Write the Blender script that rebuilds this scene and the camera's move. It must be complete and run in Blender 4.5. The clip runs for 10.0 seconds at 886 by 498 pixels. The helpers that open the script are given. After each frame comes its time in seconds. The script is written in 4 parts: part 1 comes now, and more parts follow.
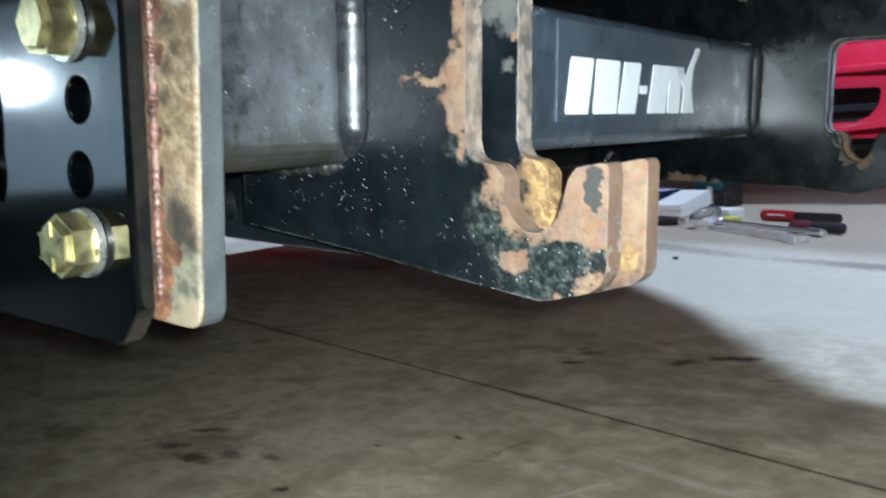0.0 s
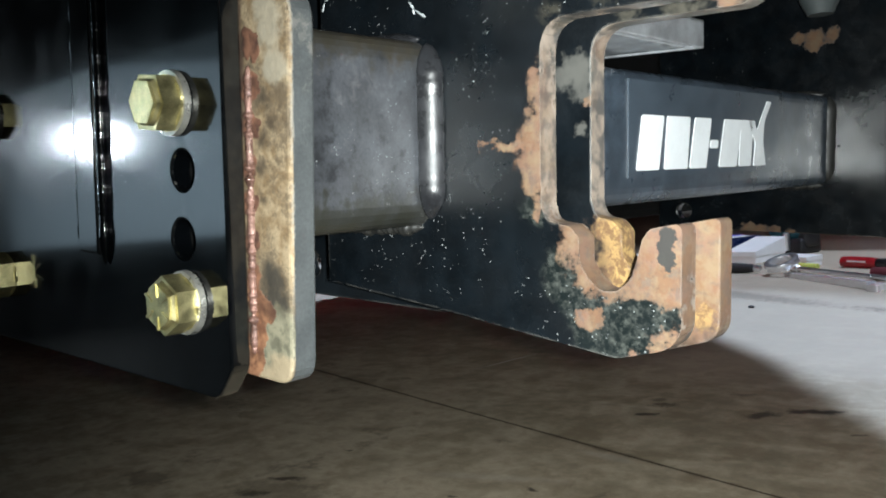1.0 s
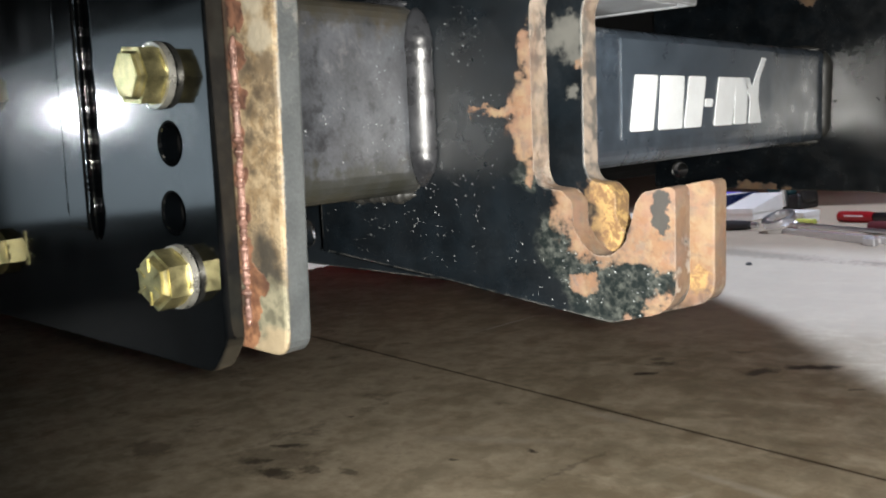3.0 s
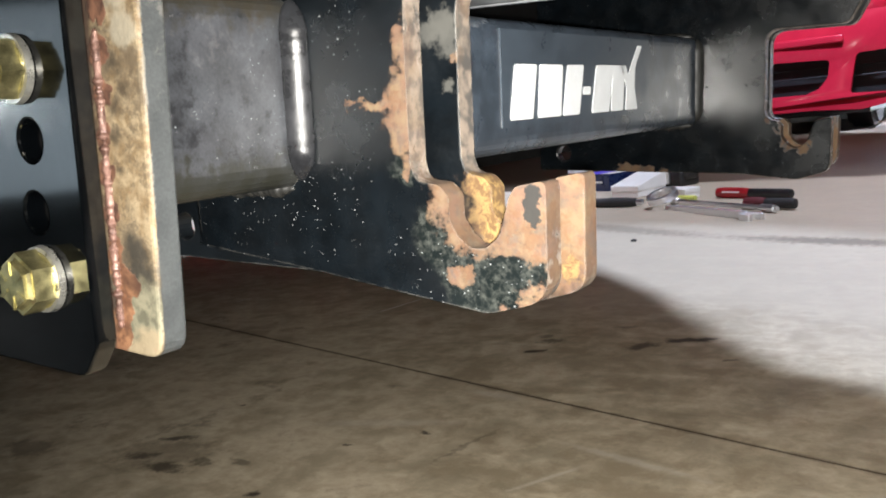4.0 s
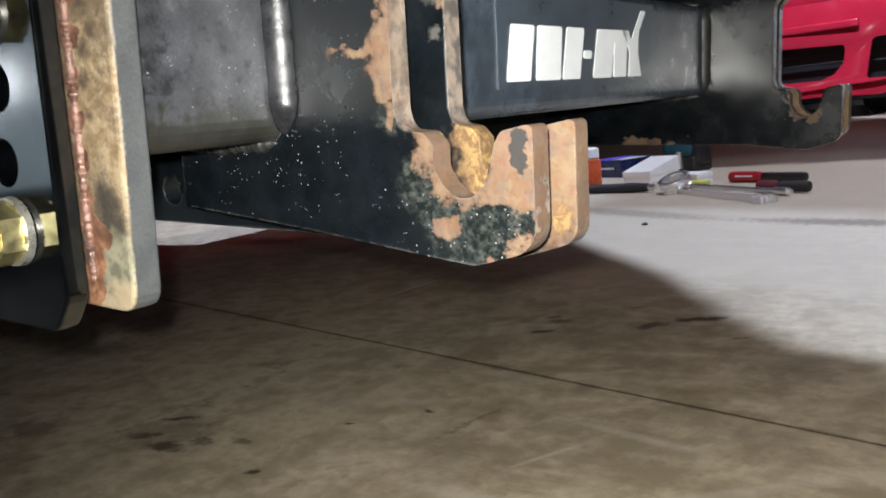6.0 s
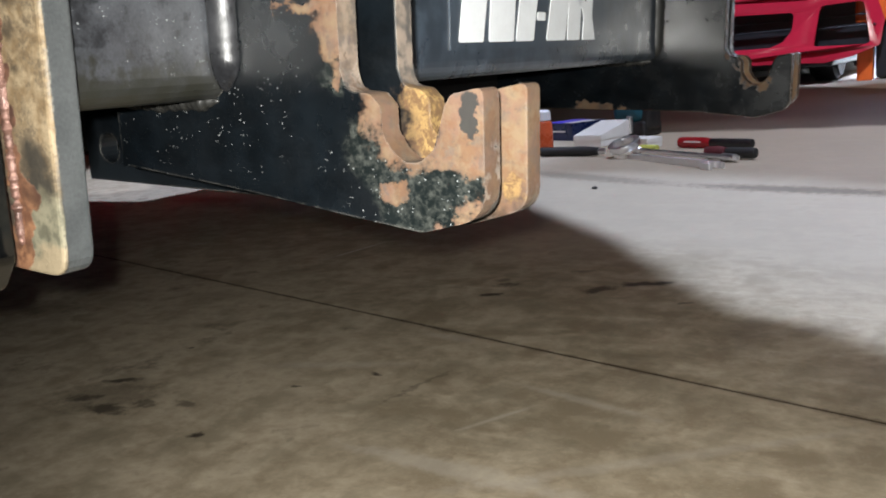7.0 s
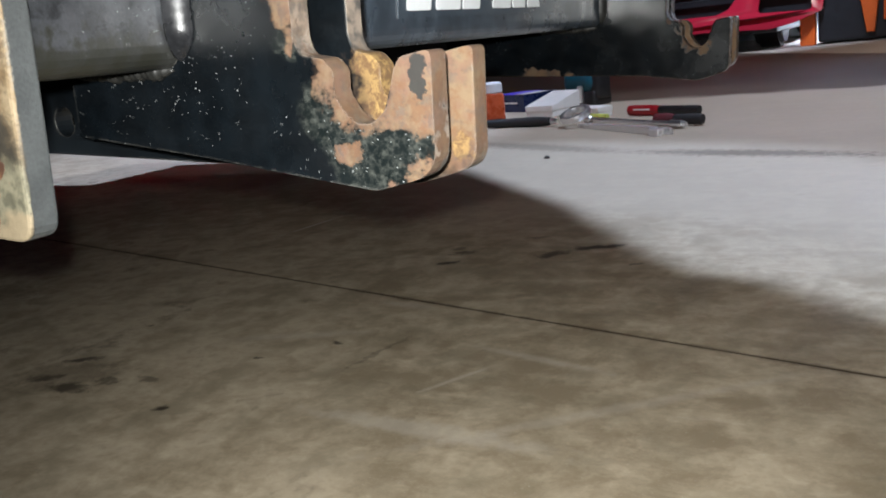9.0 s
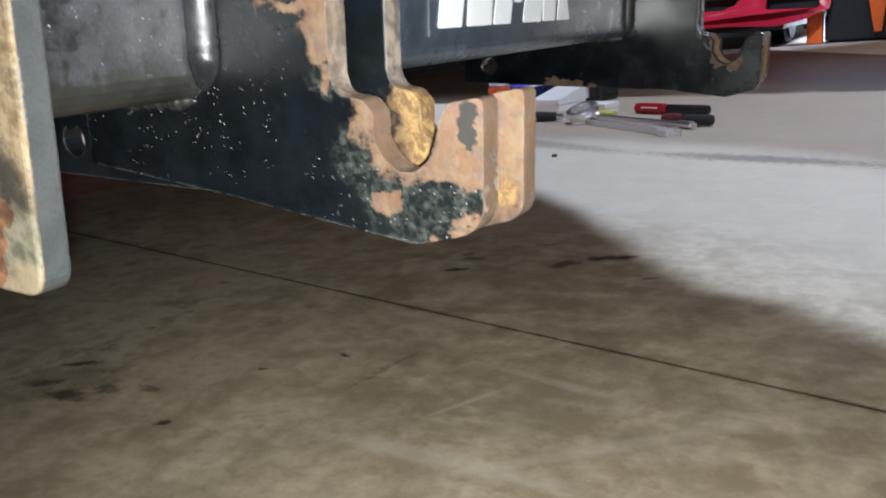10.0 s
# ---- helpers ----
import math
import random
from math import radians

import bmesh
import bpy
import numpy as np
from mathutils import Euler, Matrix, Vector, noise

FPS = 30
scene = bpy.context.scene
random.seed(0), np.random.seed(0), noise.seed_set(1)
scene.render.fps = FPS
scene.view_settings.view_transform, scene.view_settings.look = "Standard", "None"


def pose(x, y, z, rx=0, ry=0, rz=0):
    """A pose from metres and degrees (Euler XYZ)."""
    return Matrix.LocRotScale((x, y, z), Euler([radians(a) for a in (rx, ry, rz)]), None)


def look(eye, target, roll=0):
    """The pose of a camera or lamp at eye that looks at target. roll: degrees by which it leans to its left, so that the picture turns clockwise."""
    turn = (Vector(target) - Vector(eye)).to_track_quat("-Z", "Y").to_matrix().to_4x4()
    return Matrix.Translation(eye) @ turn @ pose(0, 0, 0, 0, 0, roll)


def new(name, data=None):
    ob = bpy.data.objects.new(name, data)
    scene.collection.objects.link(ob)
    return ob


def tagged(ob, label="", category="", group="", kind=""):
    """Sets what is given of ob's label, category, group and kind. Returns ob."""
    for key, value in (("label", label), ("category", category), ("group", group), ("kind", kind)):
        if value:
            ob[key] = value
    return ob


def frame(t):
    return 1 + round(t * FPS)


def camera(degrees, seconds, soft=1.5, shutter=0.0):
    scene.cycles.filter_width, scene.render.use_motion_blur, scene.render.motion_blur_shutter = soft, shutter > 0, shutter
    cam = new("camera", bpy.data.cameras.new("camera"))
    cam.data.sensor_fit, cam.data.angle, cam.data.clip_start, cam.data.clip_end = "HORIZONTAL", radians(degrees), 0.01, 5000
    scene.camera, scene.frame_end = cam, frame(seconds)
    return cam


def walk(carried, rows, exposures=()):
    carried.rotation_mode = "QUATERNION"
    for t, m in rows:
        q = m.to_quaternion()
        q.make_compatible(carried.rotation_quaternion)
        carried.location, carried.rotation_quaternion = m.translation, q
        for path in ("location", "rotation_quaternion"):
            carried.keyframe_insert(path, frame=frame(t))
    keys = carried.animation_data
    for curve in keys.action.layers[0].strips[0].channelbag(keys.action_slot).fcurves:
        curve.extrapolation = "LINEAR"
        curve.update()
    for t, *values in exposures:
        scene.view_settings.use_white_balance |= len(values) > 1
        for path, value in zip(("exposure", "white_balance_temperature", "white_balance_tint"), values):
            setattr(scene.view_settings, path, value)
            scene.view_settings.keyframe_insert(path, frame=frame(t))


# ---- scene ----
cam = camera(54.78, 10.0, soft=1.9, shutter=0.28)
# seconds, eye x y z, yaw, pitch, roll
ROWS = [
    (0, 0.1552, -0.2616, 0.2692, 37.27, -6.88, -3.25),
    (0.2, 0.1568, -0.2639, 0.2710, 39.53, -4.79, -3.82),
    (0.5, 0.1600, -0.2709, 0.2752, 41.41, -3.88, -3.75),
    (1, 0.1611, -0.2745, 0.2752, 41.65, -3.43, -3.94),
    (1.5, 0.1586, -0.2751, 0.2778, 41.89, -3.34, -3.82),
    (2, 0.1579, -0.2741, 0.2786, 42.79, -3.24, -3.83),
    (2.2, 0.1591, -0.2724, 0.2772, 43.04, -3.15, -3.91),
    (3.3, 0.1634, -0.2708, 0.2765, 39.54, -7.01, -6.03),
    (3.5, 0.1665, -0.2655, 0.2766, 37.10, -7.48, -5.93),
    (4, 0.1684, -0.2679, 0.2821, 34.97, -7.96, -5.57),
    (4.5, 0.1722, -0.2668, 0.2748, 34.83, -8.00, -5.61),
    (5, 0.1793, -0.2639, 0.2650, 35.13, -7.83, -6.31),
    (5.2, 0.1772, -0.2623, 0.2655, 35.29, -7.73, -6.53),
    (6.3, 0.1667, -0.2516, 0.2639, 36.48, -9.25, -6.01),
    (6.5, 0.1648, -0.2502, 0.2658, 36.22, -10.13, -5.59),
    (7, 0.1664, -0.2469, 0.2650, 32.88, -11.35, -4.84),
    (7.5, 0.1672, -0.2467, 0.2630, 32.32, -11.69, -4.91),
    (8, 0.1717, -0.2486, 0.2599, 32.52, -12.12, -5.72),
    (8.5, 0.1724, -0.2496, 0.2586, 32.06, -12.29, -6.14),
    (9, 0.1756, -0.2610, 0.2607, 30.12, -13.22, -6.17),
    (9.5, 0.1549, -0.2364, 0.2665, 29.55, -14.37, -4.76),
    (9.8, 0.1554, -0.2440, 0.2725, 29.53, -14.50, -4.41),
    (10, 0.1483, -0.2422, 0.2816, 29.91, -14.27, -4.40),
]
walk(cam, [(t, pose(x, y, z, 90 + pitch, 0, yaw) @ pose(0, 0, 0, 0, 0, roll)) for t, x, y, z, yaw, pitch, roll in ROWS],
     exposures=[(0.0, 0.40, 5350, 0), (0.5, 0.48, 5600, 0), (1.0, 0.25, 5800, 3), (2.2, 0.30, 6100, 6), (3.5, 0.42, 6400, 10), (5.0, 0.75, 6250, 9), (6.5, 0.10, 6250, 9), (8.5, 0.10, 6130, 8), (9.0, 0.02, 6080, 8), (9.5, 0.08, 6050, 7), (10.0, 0.15, 5980, 7)])

# ---- light ----
world = bpy.data.worlds.new("world")
scene.world = world
world.use_nodes = True
world.node_tree.nodes["Background"].inputs[0].default_value = (0.75, 0.88, 1.0, 1)
world.node_tree.nodes["Background"].inputs[1].default_value = 0.05


def lamp(name, kind, m, energy, color, size=0.1, size_y=None, cone=None, blend=0.2, spread=180, shape="RECTANGLE"):
    data = bpy.data.lights.new(name, kind)
    data.energy, data.color = energy, color
    if kind == "AREA":
        data.shape, data.size, data.size_y, data.spread = shape, size, size_y or size, radians(spread)
    else:
        data.shadow_soft_size = size
    if cone:
        data.spot_size, data.spot_blend = radians(cone), blend
    ob = new(name, data)
    ob.matrix_world = m
    return ob


COOL = (0.64, 0.745, 1.0)
# the phone's own lamp, a finger's width above the lens
lamp("phone_lamp", "SPOT", look((0.1645, -0.2580, 0.2765), (-0.2250, 0.618, 0.0950)), 26.0, (1.0, 0.955, 0.875), 0.004, cone=106, blend=1.0)
# overhead light read from the truck's shadow; cones fitted to the lit floor
lamp("overhead_spot", "SPOT", look((0.33, 1.60, 3.1), (-0.75, 0.60, 0)), 275, (0.58, 0.72, 1.0), 0.09, cone=40, blend=0.08)
lamp("overhead_spot", "SPOT", look((0.33, 1.60, 3.1), (-0.60, 1.40, 0)), 310, (0.76, 0.81, 0.98), 0.13, cone=66, blend=0.25)
# unseen lamp added to brighten the floor strip beyond the truck
lamp("overhead_spot", "SPOT", look((-2.3, 2.35, 3.1), (-2.05, 1.95, 0)), 470, COOL, 0.10, cone=42, blend=0.3)
# unseen lamps added to brighten the car, its wall and the floor before it
lamp("ceiling_fill", "AREA", pose(-0.8, 8.3, 3.1), 480, COOL, 3.0, 0.3, spread=75)
lamp("overhead_spot", "SPOT", look((-0.4, 4.2, 3.1), (-1.15, 6.5, 0.6)), 560, COOL, 0.15, cone=42, blend=0.5)
lamp("ceiling_fill", "AREA", pose(0.6, 4.3, 3.1), 14, (1.0, 0.94, 0.88), 1.5, 0.3, spread=110)
# added panels for the bright room mirrored in plates; work lamp before them
lamp("mirrored_room_light", "AREA", look((-3.51, -3.13, 0.63), (0.09, -0.23, 0.63)), 0.85, (0.74, 0.90, 1.0), 3.4, 0.96, spread=40)
lamp("mirrored_room_light", "AREA", look((-3.51, -3.13, 1.72), (0.09, -0.23, 1.72)), 0.24, (0.74, 0.92, 1.0), 3.4, 1.2, spread=40)
lamp("work_lamp", "AREA", look((-2.855, -1.457, 0.57), (-0.19, -0.1, 0.31)), 0.30, (0.95, 0.98, 1.0), 0.17, 0.12, spread=50, shape="ELLIPSE")


# ---- materials ----
def nodes_of(name):
    m = bpy.data.materials.new(name)
    m.use_nodes = True
    t = m.node_tree
    return m, t, t.nodes["Principled BSDF"]


def node(t, kind, **values):
    n = t.nodes.new(kind)
    for key, v in values.items():
        n.inputs[int(key[1:]) if key[0] == "i" and key[1:].isdigit() else key].default_value = v
    return n


def noise_fac(t, coord, scale, detail=6.0, rough=0.6):
    n = t.nodes.new("ShaderNodeTexNoise")
    n.inputs["Scale"].default_value, n.inputs["Detail"].default_value, n.inputs["Roughness"].default_value = scale, detail, rough
    t.links.new(coord, n.inputs["Vector"])
    return n.outputs["Fac"]


def calc(t, op, a, b=None, c=None, clamp=False):
    n = t.nodes.new("ShaderNodeMath")
    n.operation, n.use_clamp = op, clamp
    for i, v in enumerate((a, b, c)):
        if v is None:
            continue
        if isinstance(v, (int, float)):
            n.inputs[i].default_value = v
        else:
            t.links.new(v, n.inputs[i])
    return n.outputs[0]


def span(t, v, lo, hi, a=0.0, b=1.0):
    n = t.nodes.new("ShaderNodeMapRange")
    n.interpolation_type = "SMOOTHSTEP"
    t.links.new(v, n.inputs[0])
    for i, w in enumerate((lo, hi, a, b)):
        n.inputs[i + 1].default_value = w
    return n.outputs[0]


def mix(t, fac, a, b):
    n = t.nodes.new("ShaderNodeMix")
    n.data_type = "RGBA"
    for i, v in ((0, fac), (6, a), (7, b)):
        if isinstance(v, (int, float)):
            n.inputs[i].default_value = v
        elif isinstance(v, tuple):
            n.inputs[i].default_value = (*v, 1)
        else:
            t.links.new(v, n.inputs[i])
    return n.outputs[2]


def coords(t, which="Object"):
    return t.nodes.new("ShaderNodeTexCoord").outputs[which]


def bump(t, bsdf, height, strength, distance=0.001):
    n = t.nodes.new("ShaderNodeBump")
    n.inputs["Strength"].default_value, n.inputs["Distance"].default_value = strength, distance
    t.links.new(height, n.inputs["Height"])
    t.links.new(n.outputs[0], bsdf.inputs["Normal"])


def plain(name, color, rough=0.5, metal=0.0, grain=40.0, vary=0.25, relief=0.15, depth=0.0005):
    """One colour with grain and blotches."""
    m, t, b = nodes_of(name)
    co = coords(t)
    big, fine = noise_fac(t, co, grain), noise_fac(t, co, grain * 9)
    f = calc(t, "ADD", calc(t, "MULTIPLY", big, 0.7), calc(t, "MULTIPLY", fine, 0.3))
    dark = tuple(c * (1 - vary) for c in color)
    light = tuple(min(1, c * (1 + vary)) for c in color)
    t.links.new(mix(t, span(t, f, 0.3, 0.7), dark, light), b.inputs["Base Color"])
    t.links.new(span(t, big, 0.3, 0.7, max(0.02, rough - 0.08), min(1, rough + 0.08)), b.inputs["Roughness"])
    b.inputs["Metallic"].default_value = metal
    bump(t, b, f, relief, depth)
    return m


RUST = ((0.070, 0.030, 0.014), (0.17, 0.085, 0.034), (0.20, 0.13, 0.068))


def warped(t, co, scale, much):
    """Coordinates shaken by noise, for ragged outlines."""
    n = t.nodes.new("ShaderNodeTexNoise")
    n.inputs["Scale"].default_value, n.inputs["Detail"].default_value, n.inputs["Roughness"].default_value = scale, 5.0, 0.65
    t.links.new(co, n.inputs["Vector"])
    m = t.nodes.new("ShaderNodeVectorMath")
    m.operation = "MULTIPLY_ADD"
    t.links.new(n.outputs["Color"], m.inputs[0])
    m.inputs[1].default_value = (much, much, much)
    add = t.nodes.new("ShaderNodeVectorMath")
    add.operation = "ADD"
    t.links.new(co, add.inputs[0])
    add.inputs[1].default_value = (-much / 2, -much / 2, -much / 2)
    t.links.new(add.outputs[0], m.inputs[2])
    return m.outputs[0]


def near(t, co, blobs):
    """1 at the blobs' centres, 0 at their radius and less beyond: (x, y, z, radius)."""
    field = None
    for x, y, z, r in blobs:
        n = t.nodes.new("ShaderNodeVectorMath")
        n.operation = "DISTANCE"
        t.links.new(co, n.inputs[0])
        n.inputs[1].default_value = (x, y, z)
        f = calc(t, "SUBTRACT", 1.0, calc(t, "DIVIDE", n.outputs["Value"], r))
        field = f if field is None else calc(t, "SMOOTH_MAX", field, f, 0.25)
    return field


def flecks(t, co, scale, share, size):
    """Small scattered chips, gathered in drifts."""
    v = t.nodes.new("ShaderNodeTexVoronoi")
    v.inputs["Scale"].default_value = scale
    t.links.new(co, v.inputs["Vector"])
    pick = t.nodes.new("ShaderNodeSeparateColor")
    t.links.new(v.outputs["Color"], pick.inputs[0])
    drift = calc(t, "MULTIPLY", span(t, noise_fac(t, co, 30, 3), 0.42, 0.68), share)
    reach = calc(t, "MULTIPLY", calc(t, "ADD", 0.12, calc(t, "MULTIPLY", calc(t, "POWER", pick.outputs[1], 3.5), 1.25)), size)
    dot = calc(t, "MULTIPLY", calc(t, "LESS_THAN", v.outputs["Distance"], reach), calc(t, "LESS_THAN", pick.outputs[0], drift))
    return calc(t, "MULTIPLY", dot, calc(t, "ADD", 0.25, calc(t, "MULTIPLY", pick.outputs[2], 0.75)))


def painted(name, blobs, edge=0.5, keep=(), base=(0.0012, 0.0019, 0.0026), rough=0.22, specks=0.0, tan=0.5, scuffs=(), dust=0.0, warm=(0.19, 0.092, 0.036), rims=False, smudge=(), worn=0.6, ragged=1.1, grime_and_shade=(), relief=0.08, shade=1.0, pits=(), smears=0.0):
    """Black paint over steel, rusted through in blobs: (x, y, z, radius); scuffs: blobs of scraped paint."""
    m, t, b = nodes_of(name)
    co = coords(t)
    big, mid, fine = noise_fac(t, co, 55), noise_fac(t, co, 190), noise_fac(t, co, 700)
    wco = warped(t, co, 110, 0.016)
    paint = mix(t, span(t, big, 0.35, 0.7), base, tuple(c * 2.0 for c in base))
    if dust:
        paint = mix(t, calc(t, "MULTIPLY", span(t, calc(t, "ADD", calc(t, "MULTIPLY", noise_fac(t, co, 22, 5), 0.9), calc(t, "MULTIPLY", fine, 0.3)), 0.45, 0.85), dust), paint, (0.112, 0.124, 0.139))
    if smears:
        # rubbed, blotchy grey over darker paint
        rub = calc(t, "ADD", calc(t, "MULTIPLY", noise_fac(t, warped(t, co, 30, 0.03), 60, 7, 0.7), 0.7), calc(t, "MULTIPLY", mid, 0.3))
        paint = mix(t, calc(t, "MULTIPLY", span(t, rub, 0.52, 0.66), smears * 0.6), paint, (0.10, 0.10, 0.103))
        paint = mix(t, calc(t, "MULTIPLY", span(t, rub, 0.48, 0.36), smears), paint, tuple(c * 0.35 for c in base))
    rgh = span(t, noise_fac(t, warped(t, co, 30, 0.02), 38, 7, 0.65), 0.34, 0.66, rough - 0.02, rough + 0.07)
    if scuffs:
        zone = span(t, near(t, wco, scuffs), 0.0, 0.35)
        paint = mix(t, calc(t, "MULTIPLY", zone, 0.6), paint, (0.0045, 0.0068, 0.0062))
        scraped = calc(t, "MULTIPLY", zone, span(t, calc(t, "ADD", calc(t, "MULTIPLY", mid, 0.6), calc(t, "MULTIPLY", noise_fac(t, co, 520, 5, 0.75), 0.55)), 0.50, 0.76))
        paint = mix(t, calc(t, "MULTIPLY", scraped, 0.62), paint, (0.066, 0.070, 0.062))
    if specks:
        dots = calc(t, "MAXIMUM", flecks(t, warped(t, co, 500, 0.002), 900, specks, 0.24), flecks(t, wco, 360, specks * 0.3, 0.12))
        paint = mix(t, calc(t, "MULTIPLY", dots, 0.58), paint, (0.34, 0.36, 0.36))
    if rims:
        # bare steel on the plate's narrow sides
        sep = t.nodes.new("ShaderNodeSeparateXYZ")
        t.links.new(t.nodes.new("ShaderNodeNewGeometry").outputs["True Normal"], sep.inputs[0])
        strip = calc(t, "MULTIPLY", calc(t, "LESS_THAN", calc(t, "ABSOLUTE", sep.outputs[1]), 0.6), span(t, mid, 0.26, 0.36))
        at = t.nodes.new("ShaderNodeSeparateXYZ")
        t.links.new(co, at.inputs[0])
        strip = calc(t, "MULTIPLY", strip, span(t, at.outputs[0], -0.10, -0.05))
        paint = mix(t, strip, paint, mix(t, span(t, noise_fac(t, co, 140, 5), 0.38, 0.62), (0.06, 0.056, 0.052), (0.19, 0.155, 0.125)))
    # dirt patches, and the tube's corner shade put into the colour
    for x, y, z, r, tone in grime_and_shade:
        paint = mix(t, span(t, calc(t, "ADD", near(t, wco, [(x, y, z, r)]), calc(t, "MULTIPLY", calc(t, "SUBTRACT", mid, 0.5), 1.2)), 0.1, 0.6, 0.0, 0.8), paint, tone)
    h = fine
    if blobs:
        field = near(t, wco, blobs)
        if keep:
            field = calc(t, "SUBTRACT", field, span(t, near(t, wco, keep), 0.0, 0.3, 0.0, 1.5))
        mask = span(t, calc(t, "ADD", field, calc(t, "MULTIPLY", calc(t, "SUBTRACT", mid, 0.5), ragged)), edge - 0.10, edge + 0.13)
        if rims:
            # the narrow sides above the notch stay grey-brown steel
            mask = calc(t, "MULTIPLY", mask, calc(t, "SUBTRACT", 1.0, calc(t, "MULTIPLY", calc(t, "MULTIPLY", strip, span(t, at.outputs[2], 0.020, 0.030)), span(t, big, 0.35, 0.6, 0.9, 0.45))))
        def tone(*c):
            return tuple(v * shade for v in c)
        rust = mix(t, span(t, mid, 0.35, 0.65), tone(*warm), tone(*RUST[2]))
        rust = mix(t, calc(t, "MULTIPLY", span(t, calc(t, "ADD", big, calc(t, "MULTIPLY", fine, 0.4)), 0.70, 0.86), 0.7), rust, tone(*RUST[0]))
        pale = mix(t, span(t, noise_fac(t, co, 85, 4), 0.40, 0.60), tone(0.180, 0.101, 0.066), tone(0.205, 0.142, 0.082))
        pale = mix(t, calc(t, "MULTIPLY", span(t, noise_fac(t, warped(t, co, 70, 0.02), 120, 5), 0.50, 0.64), 0.65), pale, tone(0.105, 0.083, 0.070))
        pale = mix(t, calc(t, "MULTIPLY", span(t, noise_fac(t, warped(t, co, 40, 0.03), 75, 4), 0.50, 0.64), 0.75), pale, tone(0.155, 0.070, 0.028))
        rust = mix(t, tan, rust, pale)
        rust = mix(t, calc(t, "MULTIPLY", span(t, calc(t, "ADD", calc(t, "MULTIPLY", noise_fac(t, co, 320, 6, 0.7), 0.6), calc(t, "MULTIPLY", big, 0.4)), 0.50, 0.64), 0.4), rust, tone(0.058, 0.040, 0.030))
        if pits:
            gold = mix(t, span(t, noise_fac(t, warped(t, co, 150, 0.008), 240, 6, 0.7), 0.42, 0.58), (0.090, 0.048, 0.015), (0.235, 0.150, 0.050))
            rust = mix(t, span(t, calc(t, "ADD", near(t, wco, pits), calc(t, "MULTIPLY", calc(t, "SUBTRACT", mid, 0.5), 0.8)), 0.05, 0.3, 0.0, 0.9), rust, gold)
        rim = calc(t, "MULTIPLY", calc(t, "MULTIPLY", mask, span(t, field, edge + 0.30, edge + 0.0)), 0.6)
        rust = mix(t, rim, rust, tone(0.125, 0.062, 0.028))
        if smudge:
            rust = mix(t, calc(t, "MULTIPLY", span(t, calc(t, "ADD", near(t, warped(t, co, 260, 0.007), smudge), calc(t, "MULTIPLY", calc(t, "SUBTRACT", mid, 0.5), 0.9)), 0.02, 0.22), 0.92), rust, (0.006, 0.008, 0.008))
        paint = mix(t, mask, paint, rust)
        n = t.nodes.new("ShaderNodeMix")
        t.links.new(mask, n.inputs[0]), t.links.new(rgh, n.inputs[2])
        n.inputs[3].default_value = 0.85
        rgh = n.outputs[0]
        h = calc(t, "ADD", calc(t, "MULTIPLY", mask, -0.5), calc(t, "MULTIPLY", mid, calc(t, "ADD", 0.02, mask)))
    if worn:
        # paint rubbed thin along the plate's rims; on glossy plates, edge glints painted in
        bev = t.nodes.new("ShaderNodeBevel")
        bev.samples = 4
        bev.inputs["Radius"].default_value = 0.0016
        dot = t.nodes.new("ShaderNodeVectorMath")
        dot.operation = "DOT_PRODUCT"
        t.links.new(bev.outputs[0], dot.inputs[0])
        t.links.new(t.nodes.new("ShaderNodeNewGeometry").outputs["True Normal"], dot.inputs[1])
        rim = calc(t, "MULTIPLY", span(t, dot.outputs["Value"], 0.97, 0.80), span(t, calc(t, "ADD", big, mid), 0.85, 1.15))
        paint = mix(t, calc(t, "MULTIPLY", rim, worn), paint, (0.20, 0.19, 0.17))
    t.links.new(paint, b.inputs["Base Color"])
    t.links.new(rgh, b.inputs["Roughness"])
    if blobs or relief:
        bump(t, b, h, 0.35 if blobs else relief, 0.0008)
    return m


OIL_AND_SHADE, PALE = (0.040, 0.031, 0.023), (0.52, 0.47, 0.40)
RED_GLOW = (0.20, 0.025, 0.022)  # red light bounced onto the floor, painted into its colour
SPOTS = [(-0.542, 0.251, 0.026, 0.007, 30, OIL_AND_SHADE, 0.8), (-0.538, 0.204, 0.024, 0.011, 20, OIL_AND_SHADE, 0.7), (-0.489, 0.194, 0.030, 0.013, 0, OIL_AND_SHADE, 0.75), (-0.465, 0.217, 0.022, 0.009, 10, OIL_AND_SHADE, 0.6), (-0.428, 0.229, 0.016, 0.007, 0, OIL_AND_SHADE, 0.6), (-0.362, 0.183, 0.011, 0.007, 30, OIL_AND_SHADE, 0.95),
         (-0.556, 0.351, 0.006, 0.004, 0, OIL_AND_SHADE, 0.9), (-0.304, 0.350, 0.009, 0.005, 0, OIL_AND_SHADE, 0.9), (-0.360, 0.299, 0.007, 0.004, 0, OIL_AND_SHADE, 0.8), (-0.341, 0.680, 0.024, 0.014, 20, OIL_AND_SHADE, 0.7), (-0.338, 0.634, 0.020, 0.010, 10, OIL_AND_SHADE, 0.95)]
